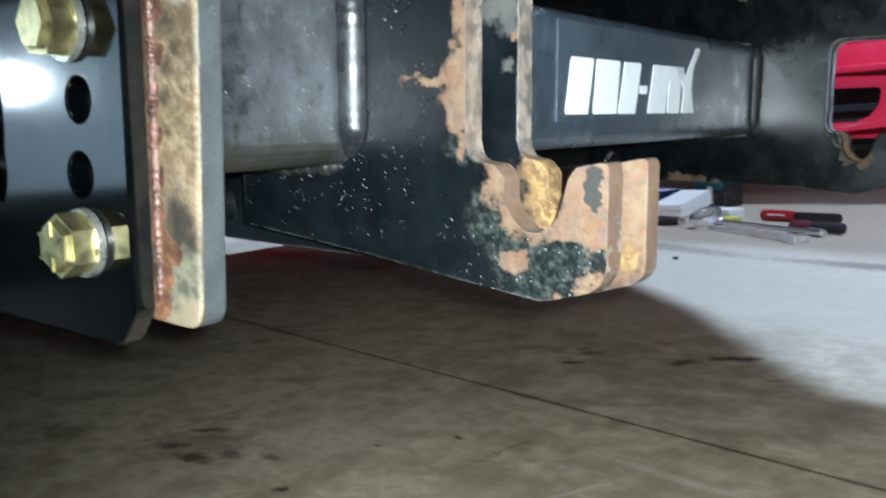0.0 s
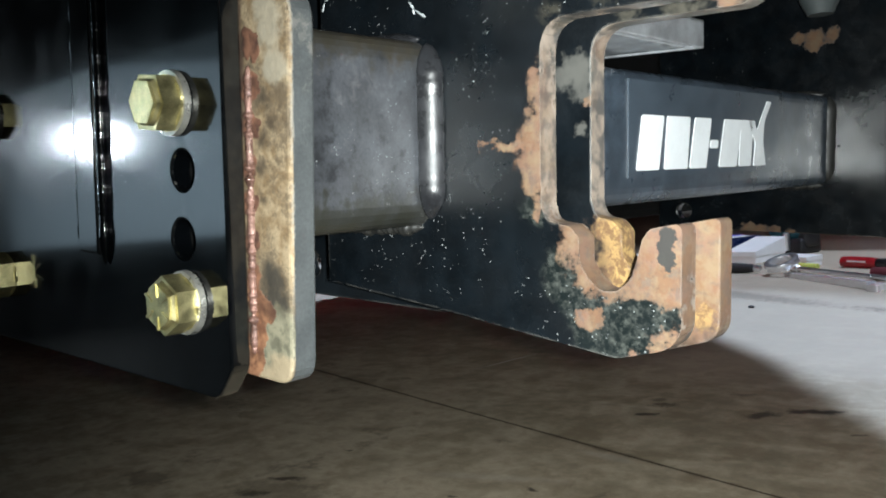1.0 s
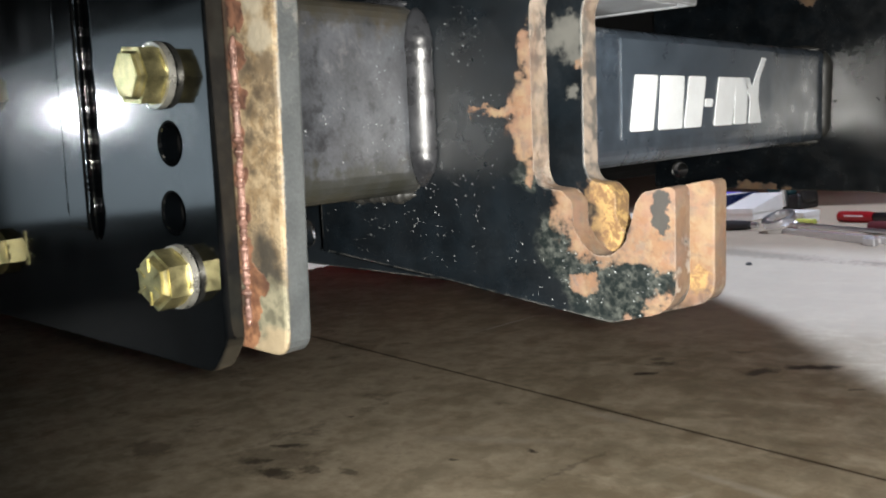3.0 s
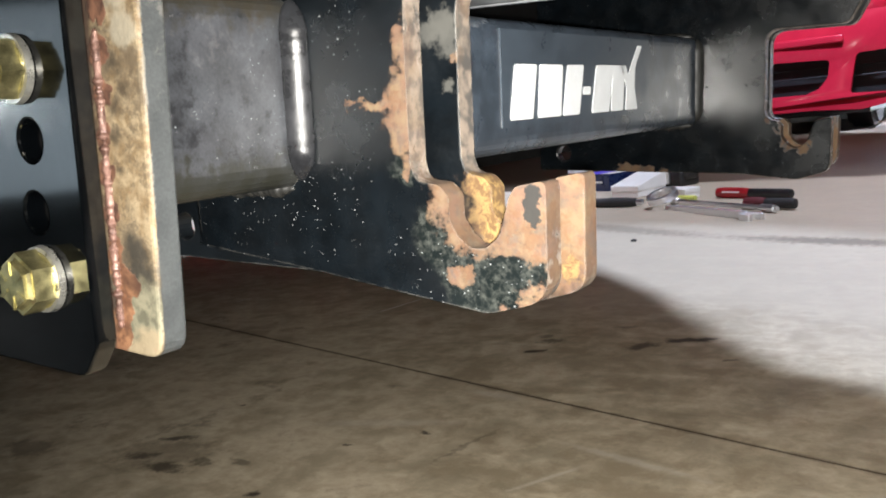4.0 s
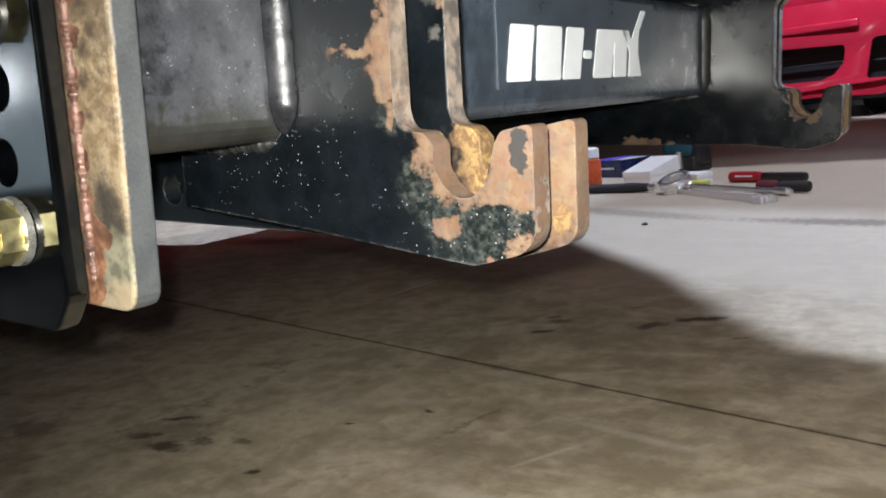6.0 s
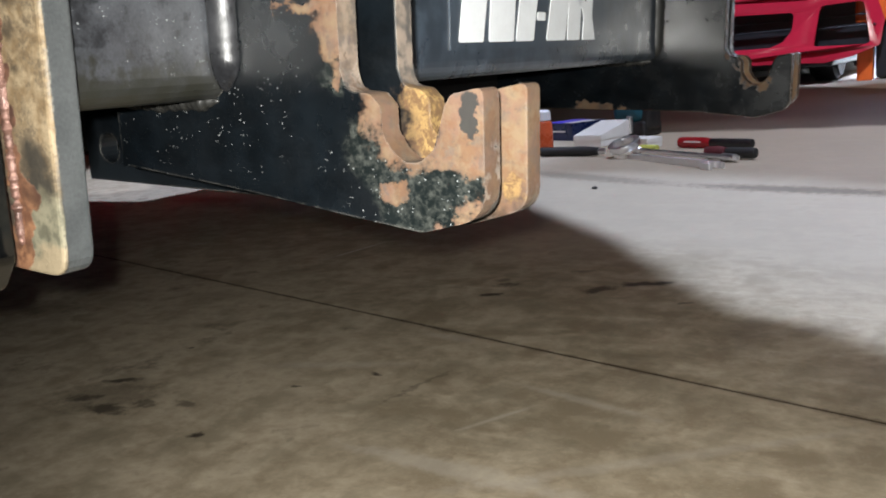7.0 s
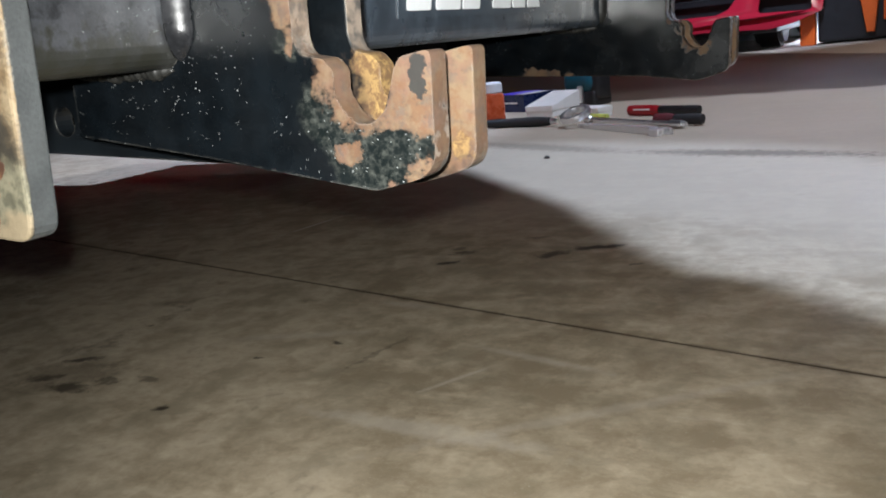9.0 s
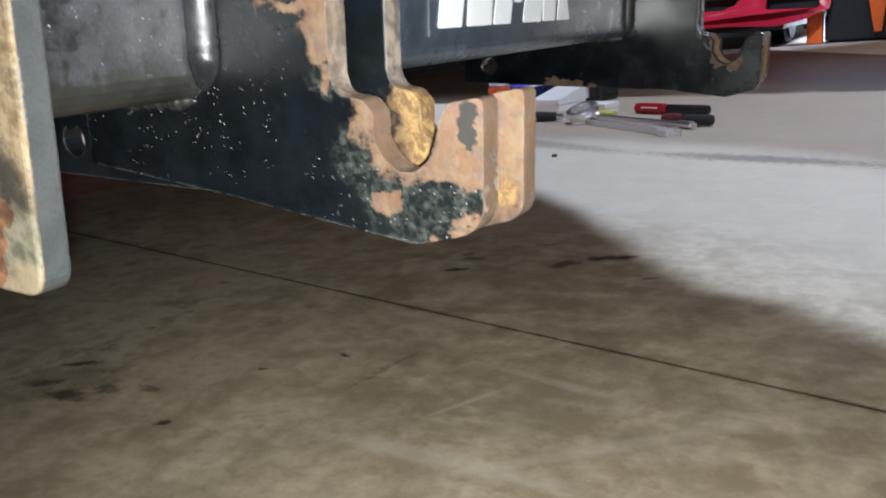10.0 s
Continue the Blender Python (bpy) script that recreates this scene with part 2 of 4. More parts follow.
DRIPS_AND_GLOW = [(-0.358, 0.703, 0.014, 0.009, 0, OIL_AND_SHADE, 0.5), (-0.68, 0.173, 0.045, 0.03, 10, OIL_AND_SHADE, 0.5), (-0.52, 0.22, 0.075, 0.05, 15, OIL_AND_SHADE, 0.35), (-0.220, 0.688, 0.034, 0.017, 57, OIL_AND_SHADE, 0.8), (-0.181, 0.723, 0.040, 0.016, 25, OIL_AND_SHADE, 0.9), (-0.157, 0.733, 0.016, 0.012, 20, OIL_AND_SHADE, 0.95),
         (-0.27, 0.77, 0.03, 0.008, 20, OIL_AND_SHADE, 0.4), (-0.25, 0.34, 0.06, 0.004, 80, OIL_AND_SHADE, 0.4), (-0.9, 0.42, 0.09, 0.05, 0, OIL_AND_SHADE, 0.35), (-1.56, 1.31, 0.20, 0.06, -8, RED_GLOW, 0.35), (-0.105, 0.655, 0.014, 0.006, 30, OIL_AND_SHADE, 0.6)]
# soft shadow strip across the floor, put into its colour
SHADOW_BANDS = [(-0.66, 1.675, 0.38, 0.060, -27, OIL_AND_SHADE, 0.42), (-0.13, 1.468, 0.32, 0.055, -16, OIL_AND_SHADE, 0.55), (0.35, 1.36, 0.30, 0.055, -10, OIL_AND_SHADE, 0.5)]
SCRAPES = [(-0.695, 0.830, 0.088, 0.0042, 83, PALE, 1.0), (-1.057, 0.815, 0.036, 0.0042, 83, PALE, 0.7), (-0.13, 0.21, 0.14, 0.016, -3, PALE, 0.34), (-0.02, 0.27, 0.22, 0.010, 40, PALE, 0.22), (-0.22, 0.02, 0.12, 0.03, 30, PALE, 0.2),
           (-0.15, 0.30, 0.05, 0.004, 62, PALE, 0.35), (-0.30, 0.47, 0.05, 0.012, -10, PALE, 0.25), (-0.36, 0.36, 0.11, 0.014, 20, PALE, 0.2), (-0.10, 0.355, 0.09, 0.008, -14, PALE, 0.3)]
FLOOR_MARKS = SPOTS + DRIPS_AND_GLOW + SHADOW_BANDS + SCRAPES


def concrete(name):
    m, t, b = nodes_of(name)
    co = coords(t)
    a, c, d, e = noise_fac(t, co, 1.3, 5), noise_fac(t, warped(t, co, 6, 0.09), 15, 9, 0.7), noise_fac(t, co, 60, 8, 0.75), noise_fac(t, co, 420, 3)
    st = t.nodes.new("ShaderNodeMapping")
    st.inputs["Rotation"].default_value, st.inputs["Scale"].default_value = (0, 0, radians(28)), (1.5, 11, 1)
    t.links.new(warped(t, co, 4, 0.08), st.inputs["Vector"])
    streak = noise_fac(t, st.outputs[0], 3.2, 7, 0.7)
    g = noise_fac(t, warped(t, co, 9, 0.06), 24, 5, 0.55)
    f = calc(t, "ADD", calc(t, "ADD", calc(t, "MULTIPLY", a, 0.25), calc(t, "MULTIPLY", c, 0.35)), calc(t, "ADD", calc(t, "MULTIPLY", d, 0.10), calc(t, "ADD", calc(t, "MULTIPLY", streak, 0.10), calc(t, "MULTIPLY", g, 0.20))))
    col = mix(t, span(t, f, 0.42, 0.58), (0.235, 0.190, 0.126), (0.500, 0.422, 0.308))
    col = mix(t, calc(t, "MULTIPLY", span(t, g, 0.44, 0.70), 0.60), col, (0.150, 0.126, 0.080))
    stain = span(t, calc(t, "ADD", c, calc(t, "MULTIPLY", a, 0.5)), 0.84, 1.0)
    col = mix(t, calc(t, "MULTIPLY", stain, 0.6), col, (0.085, 0.07, 0.052))
    col = mix(t, calc(t, "MULTIPLY", span(t, streak, 0.62, 0.74), 0.22), col, (0.47, 0.43, 0.37))
    col = mix(t, calc(t, "MULTIPLY", span(t, e, 0.62, 0.75), 0.35), col, (0.48, 0.45, 0.40))
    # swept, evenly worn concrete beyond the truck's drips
    # beyond the truck: paler, even tone put in where bright light washes out mottling
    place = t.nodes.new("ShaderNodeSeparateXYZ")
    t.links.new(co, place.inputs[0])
    washed_out = span(t, calc(t, "ADD", calc(t, "ADD", place.outputs[1], calc(t, "MULTIPLY", place.outputs[0], 0.45)), calc(t, "MULTIPLY", a, 0.6)), 0.82, 1.25, 0.0, 0.78)
    col = mix(t, washed_out, col, mix(t, a, (0.385, 0.335, 0.266), (0.450, 0.390, 0.308)))
    # old oil spots, a rubber streak, and painted-in red glow and shadow bands: x, y, half length, half width, turn,
    # colour, strength
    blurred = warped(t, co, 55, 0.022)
    for x, y, rx, ry, turn, tone, much in FLOOR_MARKS:
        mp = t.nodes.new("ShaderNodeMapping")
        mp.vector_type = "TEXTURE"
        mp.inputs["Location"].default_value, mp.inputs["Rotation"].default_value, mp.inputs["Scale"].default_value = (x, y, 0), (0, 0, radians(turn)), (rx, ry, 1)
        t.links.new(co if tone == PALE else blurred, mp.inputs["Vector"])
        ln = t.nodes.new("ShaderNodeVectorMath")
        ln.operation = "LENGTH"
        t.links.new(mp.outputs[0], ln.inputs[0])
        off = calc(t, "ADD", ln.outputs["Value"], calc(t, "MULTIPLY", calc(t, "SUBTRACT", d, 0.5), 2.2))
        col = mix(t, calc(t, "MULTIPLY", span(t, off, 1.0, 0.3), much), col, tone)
    # dirt rubbed in along the saw cut
    cut = t.nodes.new("ShaderNodeVectorMath")
    cut.operation = "DOT_PRODUCT"
    t.links.new(co, cut.inputs[0])
    cut.inputs[1].default_value = (0.2305, 0.9731, 0.0)
    off = calc(t, "ABSOLUTE", calc(t, "SUBTRACT", cut.outputs["Value"], 0.4042))
    off = calc(t, "ADD", off, calc(t, "MULTIPLY", calc(t, "SUBTRACT", c, 0.5), 0.016))
    col = mix(t, calc(t, "MULTIPLY", span(t, off, 0.0055, 0.001), 0.5), col, (0.07, 0.052, 0.036))
    # a damp, dark, shiny stretch of floor in front of the parked car
    shore = calc(t, "ADD", place.outputs[1], calc(t, "MULTIPLY", calc(t, "SUBTRACT", noise_fac(t, co, 2.2, 2), 0.5), 0.5))
    back = calc(t, "ADD", place.outputs[1], calc(t, "MULTIPLY", place.outputs[0], 1.58))
    damp = calc(t, "MULTIPLY", span(t, shore, 2.74, 2.86), span(t, back, 4.72, 4.55))
    wet = t.nodes.new("ShaderNodeMix")
    wet.data_type = "RGBA"
    wet.blend_type = "MULTIPLY"
    t.links.new(damp, wet.inputs[0]), t.links.new(col, wet.inputs[6])
    wet.inputs[7].default_value = (0.20, 0.175, 0.155, 1)
    t.links.new(wet.outputs[2], b.inputs["Base Color"])
    rgh = t.nodes.new("ShaderNodeMix")
    t.links.new(damp, rgh.inputs[0]), t.links.new(span(t, c, 0.3, 0.7, 0.55, 0.70), rgh.inputs[2])
    rgh.inputs[3].default_value = 0.50
    t.links.new(rgh.outputs[0], b.inputs["Roughness"])
    t.links.new(span(t, damp, 0.0, 1.0, 0.12, 0.03), b.inputs["Specular IOR Level"])
    bump(t, b, calc(t, "ADD", d, calc(t, "MULTIPLY", e, 0.5)), 0.18, 0.0012)
    return m


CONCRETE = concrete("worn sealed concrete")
JOINT = plain("dirt in the floor joint", (0.050, 0.036, 0.022), 0.95)
JOINT.node_tree.nodes["Principled BSDF"].inputs["Specular IOR Level"].default_value = 0.05
WALL = plain("white painted wall", (0.72, 0.73, 0.72), 0.6, grain=2, vary=0.06)
# unseen walls and ceiling, toned dark so that less light bounces
WALL_DARK = plain("dark bounce-cutting wall", (0.20, 0.18, 0.155), 0.8, grain=3, vary=0.2)
CEILING = plain("dark bounce-cutting ceiling", (0.17, 0.14, 0.11), 0.7, grain=3, vary=0.2)
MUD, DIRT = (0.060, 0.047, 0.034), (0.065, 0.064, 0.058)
# low and high rows of dark blobs: shade of the rounded corners painted in
DUSTY = painted("dusty black paint", [], base=(0.0168, 0.0174, 0.0195), rough=0.30, specks=0.95, dust=0.24, smears=0.75, grime_and_shade=[(-0.10, -0.020, 0.097, 0.020, MUD), (-0.095, -0.040, 0.098, 0.014, MUD), *[(-0.094, -0.008 - 0.015 * k, 0.0205, 0.019, (0.012, 0.012, 0.009)) for k in range(5)], *[(-0.094, -0.012 - 0.017 * k, 0.0975, 0.019, (0.020, 0.018, 0.013)) for k in range(4)]])
DUSTY.node_tree.nodes["Principled BSDF"].inputs["Specular IOR Level"].default_value = 0.28
# worn puts the pale glints along the bracket's edges into the colour
GLOSS = painted("glossy black powder coat", [], base=(0.0006, 0.0008, 0.0010), rough=0.12, worn=0.04, relief=0.0)
GLOSS.node_tree.nodes["Principled BSDF"].inputs["Coat Weight"].default_value = 0.9
GLOSS.node_tree.nodes["Principled BSDF"].inputs["Coat Roughness"].default_value = 0.07
GLOSS.node_tree.nodes["Principled BSDF"].inputs["Specular IOR Level"].default_value = 0.10
ZINC = plain("yellow zinc", (0.52, 0.47, 0.24), 0.36, 0.95, 160, 0.35, 0.2)
ZINC_PALE = plain("pale zinc washer", (0.42, 0.41, 0.37), 0.3, 0.8, 160, 0.25, 0.25)
STEEL = plain("chromed steel", (0.84, 0.85, 0.87), 0.38, 1.0, 60, 0.05, 0.0)
DULL = plain("dull aluminium", (0.55, 0.57, 0.60), 0.38, 0.8, 90, 0.2, 0.3)
RED = plain("red car paint", (0.60, 0.022, 0.050), 0.16, 0.0, 6, 0.06, 0.0)
RED_PLASTIC = plain("red plastic grip", (0.30, 0.010, 0.016), 0.35, 0.0, 60, 0.12)
MAROON = plain("dark red rubber grip", (0.085, 0.012, 0.016), 0.6)
DARK = plain("black plastic", (0.014, 0.014, 0.015), 0.45)
RUBBER = plain("black rubber", (0.02, 0.02, 0.021), 0.7)
STOP = plain("dusty grey rubber", (0.035, 0.042, 0.043), 0.6)
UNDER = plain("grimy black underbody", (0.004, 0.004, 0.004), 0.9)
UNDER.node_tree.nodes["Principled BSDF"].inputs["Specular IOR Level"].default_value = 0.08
TUBE = painted("satin black tube", [], base=(0.026, 0.034, 0.045), rough=0.28, specks=0.03, dust=0.06)
WELD = plain("painted weld bead", (0.013, 0.0135, 0.015), 0.30, 0.0, 90, 0.5, 0.5)
WELD.node_tree.nodes["Principled BSDF"].inputs["Specular IOR Level"].default_value = 0.25
RUSTWELD = plain("rust-brown weld bead", (0.135, 0.075, 0.058), 0.30, 0.3, 130, 0.6, 0.9, 0.0015)
WELD_DULL = plain("dull painted weld bead", (0.012, 0.012, 0.011), 0.5, 0.0, 90, 0.3, 0.2)
SCRATCH = plain("bare scratched steel", (0.36, 0.38, 0.39), 0.5, 0.2, 300, 0.4)
WHITE = plain("white vinyl", (0.80, 0.83, 0.86), 0.5, 0, 60, 0.05)
CARD = plain("white card", (0.80, 0.80, 0.78), 0.6, 0, 30, 0.05)
STICKER = plain("dark grey vinyl sticker", (0.046, 0.060, 0.078), 0.35, 0, 60, 0.2)
BLUE = plain("dark blue printed card", (0.012, 0.022, 0.075), 0.3, 0, 30, 0.3)
VIOLET = plain("bright blue print", (0.13, 0.10, 0.80), 0.35)
TEAL = plain("teal tool plastic", (0.012, 0.10, 0.14), 0.35, 0, 30, 0.15)
AMBER = plain("orange-red plastic bottle", (0.55, 0.10, 0.035), 0.3, 0, 30, 0.12)
ORANGE = plain("orange painted steel", (0.80, 0.14, 0.02), 0.35, 0, 10, 0.1)
LIME = plain("yellow-green plastic", (0.50, 0.55, 0.12), 0.5)
STONE = plain("dark grit", (0.03, 0.028, 0.026), 0.8)


def rusty_flange(name):
    """Bare side scaled with ochre and orange rust; the front edge is dusty grey paint."""
    m, t, b = nodes_of(name)
    co = coords(t)
    sep = t.nodes.new("ShaderNodeSeparateXYZ")
    t.links.new(co, sep.inputs[0])
    big, mid, fine = noise_fac(t, co, 45), noise_fac(t, co, 170), noise_fac(t, co, 800)
    shaken = warped(t, co, 90, 0.014)
    ws = t.nodes.new("ShaderNodeSeparateXYZ")
    t.links.new(shaken, ws.inputs[0])
    y0 = 0.014

    def patch(blobs, soft=0.35):
        return span(t, calc(t, "ADD", near(t, shaken, [(x, y0, z, r) for x, z, r in blobs]), calc(t, "MULTIPLY", calc(t, "SUBTRACT", mid, 0.5), 0.7)), 0.0, soft)
    ochre = mix(t, span(t, mid, 0.35, 0.65), (0.128, 0.086, 0.042), (0.235, 0.180, 0.108))
    ochre = mix(t, calc(t, "MULTIPLY", span(t, calc(t, "ADD", big, calc(t, "MULTIPLY", fine, 0.35)), 0.60, 0.80), 0.75), ochre, (0.060, 0.045, 0.028))
    ochre = mix(t, calc(t, "MULTIPLY", span(t, noise_fac(t, warped(t, co, 200, 0.006), 330, 6, 0.72), 0.50, 0.62), 0.5), ochre, (0.050, 0.035, 0.020))
    # pale scuffs near the top, dark pitting beside the weld
    ochre = mix(t, calc(t, "MULTIPLY", patch([(0.010, 0.100, 0.010), (0.013, 0.088, 0.009), (0.008, 0.108, 0.008)], 0.6), 0.7), ochre, (0.25, 0.225, 0.17))
    ochre = mix(t, calc(t, "MULTIPLY", patch([(0.007, 0.076, 0.007), (0.010, 0.069, 0.006), (0.006, 0.062, 0.006), (0.006, 0.050, 0.005), (0.006, 0.040, 0.004)], 0.9), 0.85), ochre, (0.030, 0.021, 0.012))
    # grey-green lower stretch, a sooty stain over it, cream at the very bottom
    low = calc(t, "ADD", ws.outputs[2], calc(t, "MULTIPLY", calc(t, "SUBTRACT", big, 0.5), 0.02))
    ochre = mix(t, calc(t, "MULTIPLY", span(t, low, 0.008, -0.004), 0.9), ochre, mix(t, span(t, mid, 0.4, 0.6), (0.075, 0.074, 0.050), (0.155, 0.145, 0.098)))
    ochre = mix(t, calc(t, "MULTIPLY", patch([(0.012, 0.010, 0.009), (0.0155, 0.003, 0.007), (0.010, 0.004, 0.006)], 0.7), 0.9), ochre, (0.017, 0.015, 0.011))
    ochre = mix(t, calc(t, "MULTIPLY", patch([(0.014, -0.026, 0.011), (0.004, -0.029, 0.009), (0.020, -0.021, 0.006)], 0.4), 0.85), ochre, (0.235, 0.185, 0.115))
    # orange rust creeping from the weld
    rusty = mix(t, span(t, mid, 0.35, 0.65), (0.040, 0.017, 0.010), (0.130, 0.060, 0.034))
    rusty = mix(t, span(t, low, 0.022, -0.004), rusty, mix(t, span(t, mid, 0.35, 0.65), (0.085, 0.034, 0.016), (0.225, 0.110, 0.054)))
    creep = patch([(-0.001, 0.095, 0.006), (-0.001, 0.080, 0.006), (-0.001, 0.066, 0.0055), (-0.001, 0.052, 0.005), (-0.001, 0.038, 0.005), (-0.001, 0.024, 0.005), (0.0, 0.010, 0.005), (0.002, 0.001, 0.007), (0.006, -0.001, 0.005), (0.001, -0.011, 0.007), (-0.001, -0.021, 0.007), (-0.003, -0.028, 0.006)], 0.12)
    face = mix(t, creep, ochre, rusty)
    edge_dark = calc(t, "MULTIPLY", creep, calc(t, "SUBTRACT", 1.0, patch([(-0.002, 0.02 * k - 0.03, 0.014) for k in range(8)], 0.5)))
    face = mix(t, calc(t, "MULTIPLY", edge_dark, 0.8), face, (0.030, 0.012, 0.006))
    face = mix(t, span(t, ws.outputs[0], -0.0035, -0.0065, 0.0, 0.85), face, (0.030, 0.015, 0.010))
    # grey paint on the narrow side, dusty and chipped, worn to steel along the corner
    grey = mix(t, span(t, calc(t, "ADD", calc(t, "MULTIPLY", big, 0.6), calc(t, "MULTIPLY", fine, 0.4)), 0.3, 0.7), (0.020, 0.023, 0.024), (0.044, 0.048, 0.049))
    grey = mix(t, calc(t, "MULTIPLY", span(t, noise_fac(t, warped(t, co, 60, 0.03), 70, 7, 0.75), 0.54, 0.70), 0.55), grey, (0.135, 0.128, 0.112))
    edge = calc(t, "ADD", sep.outputs[1], calc(t, "MULTIPLY", calc(t, "SUBTRACT", mid, 0.5), 0.0016))
    col = mix(t, span(t, edge, 0.0152, 0.0158), face, grey)
    rim = calc(t, "MULTIPLY", calc(t, "MULTIPLY", span(t, edge, 0.0145, 0.0151), span(t, edge, 0.0163, 0.0156)), span(t, calc(t, "ADD", big, fine), 0.85, 1.1))
    col = mix(t, calc(t, "MULTIPLY", rim, 0.6), col, mix(t, span(t, low, 0.0, 0.02), (0.020, 0.015, 0.010), (0.20, 0.185, 0.155)))
    t.links.new(col, b.inputs["Base Color"])
    b.inputs["Roughness"].default_value = 0.72
    bump(t, b, calc(t, "ADD", calc(t, "ADD", mid, calc(t, "MULTIPLY", fine, 0.25)), calc(t, "MULTIPLY", creep, 0.6)), 0.5, 0.0012)
    return m


FLANGE = rusty_flange("rust-scaled flange steel")


# ---- building helpers ----
def part(name, bm, material, parent=None, label=""):
    me = bpy.data.meshes.new(name)
    bmesh.ops.recalc_face_normals(bm, faces=bm.faces)
    bm.to_mesh(me)
    bm.free()
    me.materials.append(material)
    ob = new(name, me)
    if parent is not None:
        ob.parent = parent
    if label:
        ob["label"] = label
    return ob


def thing(name, m, label, category, group="", kind=""):
    ob = new(name)
    ob.empty_display_size = 0.1
    ob.matrix_world = m
    return tagged(ob, label, category, group, kind)


def smooth(ob, angle=35):
    me = ob.data
    me.polygons.foreach_set("use_smooth", [True] * len(me.polygons))
    me.set_sharp_from_angle(angle=radians(angle))
    return ob


def box(bm, x0, x1, y0, y1, z0, z1, bevel=0.0, seg=2):
    geo = bmesh.ops.create_cube(bm, size=1.0, matrix=Matrix.Translation(((x0 + x1) / 2, (y0 + y1) / 2, (z0 + z1) / 2)) @ Matrix.Diagonal((x1 - x0, y1 - y0, z1 - z0, 1)))
    if bevel:
        es = list({e for v in geo["verts"] for e in v.link_edges})
        bmesh.ops.bevel(bm, geom=es, offset=bevel, segments=seg, affect="EDGES", profile=0.5)
    return bm


def boxed(x0, x1, y0, y1, z0, z1, bevel=0.0, seg=2):
    return box(bmesh.new(), x0, x1, y0, y1, z0, z1, bevel, seg)


def rounded(points, seg=5):
    """A closed outline from corners (a, b, radius)."""
    out, n = [], len(points)
    for i, (a, b, r) in enumerate(points):
        p, q, s = Vector((a, b)), Vector(points[i - 1][:2]), Vector(points[(i + 1) % n][:2])
        u, v = (q - p), (s - p)
        if r <= 0 or u.length < 1e-9 or v.length < 1e-9:
            out.append(p)
            continue
        u1, v1 = u.normalized(), v.normalized()
        half = math.acos(max(-1, min(1, u1.dot(v1)))) / 2
        cut = min(r / max(math.tan(half), 1e-6), 0.49 * u.length, 0.49 * v.length)
        for k in range(seg + 1):
            f = k / seg
            out.append((p + u1 * cut) * (1 - f) ** 2 + p * 2 * f * (1 - f) + (p + v1 * cut) * f * f)
    return out


def plate(outline, y0, y1, bevel=0.0012, holes=()):
    """A flat plate in the x-z plane with the given outline, between y0 and y1."""
    bm = bmesh.new()
    loops = [outline, *holes]
    edges = []
    for loop in loops:
        vs = [bm.verts.new((p[0], y0, p[1])) for p in loop]
        edges += [bm.edges.new((vs[i], vs[(i + 1) % len(vs)])) for i in range(len(vs))]
    bmesh.ops.triangle_fill(bm, use_beauty=True, use_dissolve=True, edges=edges)
    geo = bmesh.ops.extrude_face_region(bm, geom=list(bm.faces))
    bmesh.ops.translate(bm, vec=(0, y1 - y0, 0), verts=[v for v in geo["geom"] if isinstance(v, bmesh.types.BMVert)])
    bmesh.ops.recalc_face_normals(bm, faces=bm.faces)
    if bevel:
        es = [e for e in bm.edges if len(e.link_faces) == 2 and e.calc_face_angle(0) > 1.2 and abs(e.verts[0].co.y - e.verts[1].co.y) < 1e-6]
        bmesh.ops.bevel(bm, geom=es, offset=bevel, segments=2, affect="EDGES", profile=0.5, clamp_overlap=True)
    return bm


def ring(cx, cz, r, n=20, sz=1.0):
    return [Vector((cx + r * math.cos(2 * math.pi * k / n), cz + sz * r * math.sin(2 * math.pi * k / n))) for k in range(n)]


def tube_y(y0, y1, x0, x1, z0, z1, r=0.008, wall=0.005):
    """A square tube along y with rounded corners, open at its ends."""
    def outline(d, rr):
        return rounded([(x0 + d, z0 + d, rr), (x1 - d, z0 + d, rr), (x1 - d, z1 - d, rr), (x0 + d, z1 - d, rr)], 6)
    return plate(outline(0, r), y0, y1, 0.0, [outline(wall, max(r - wall, 0.001))])


def cyl(bm, m, r0, r1, h, n=24, caps=True):
    bmesh.ops.create_cone(bm, cap_ends=caps, segments=n, radius1=r0, radius2=r1, depth=h, matrix=m @ Matrix.Translation((0, 0, h / 2)))
    return bm


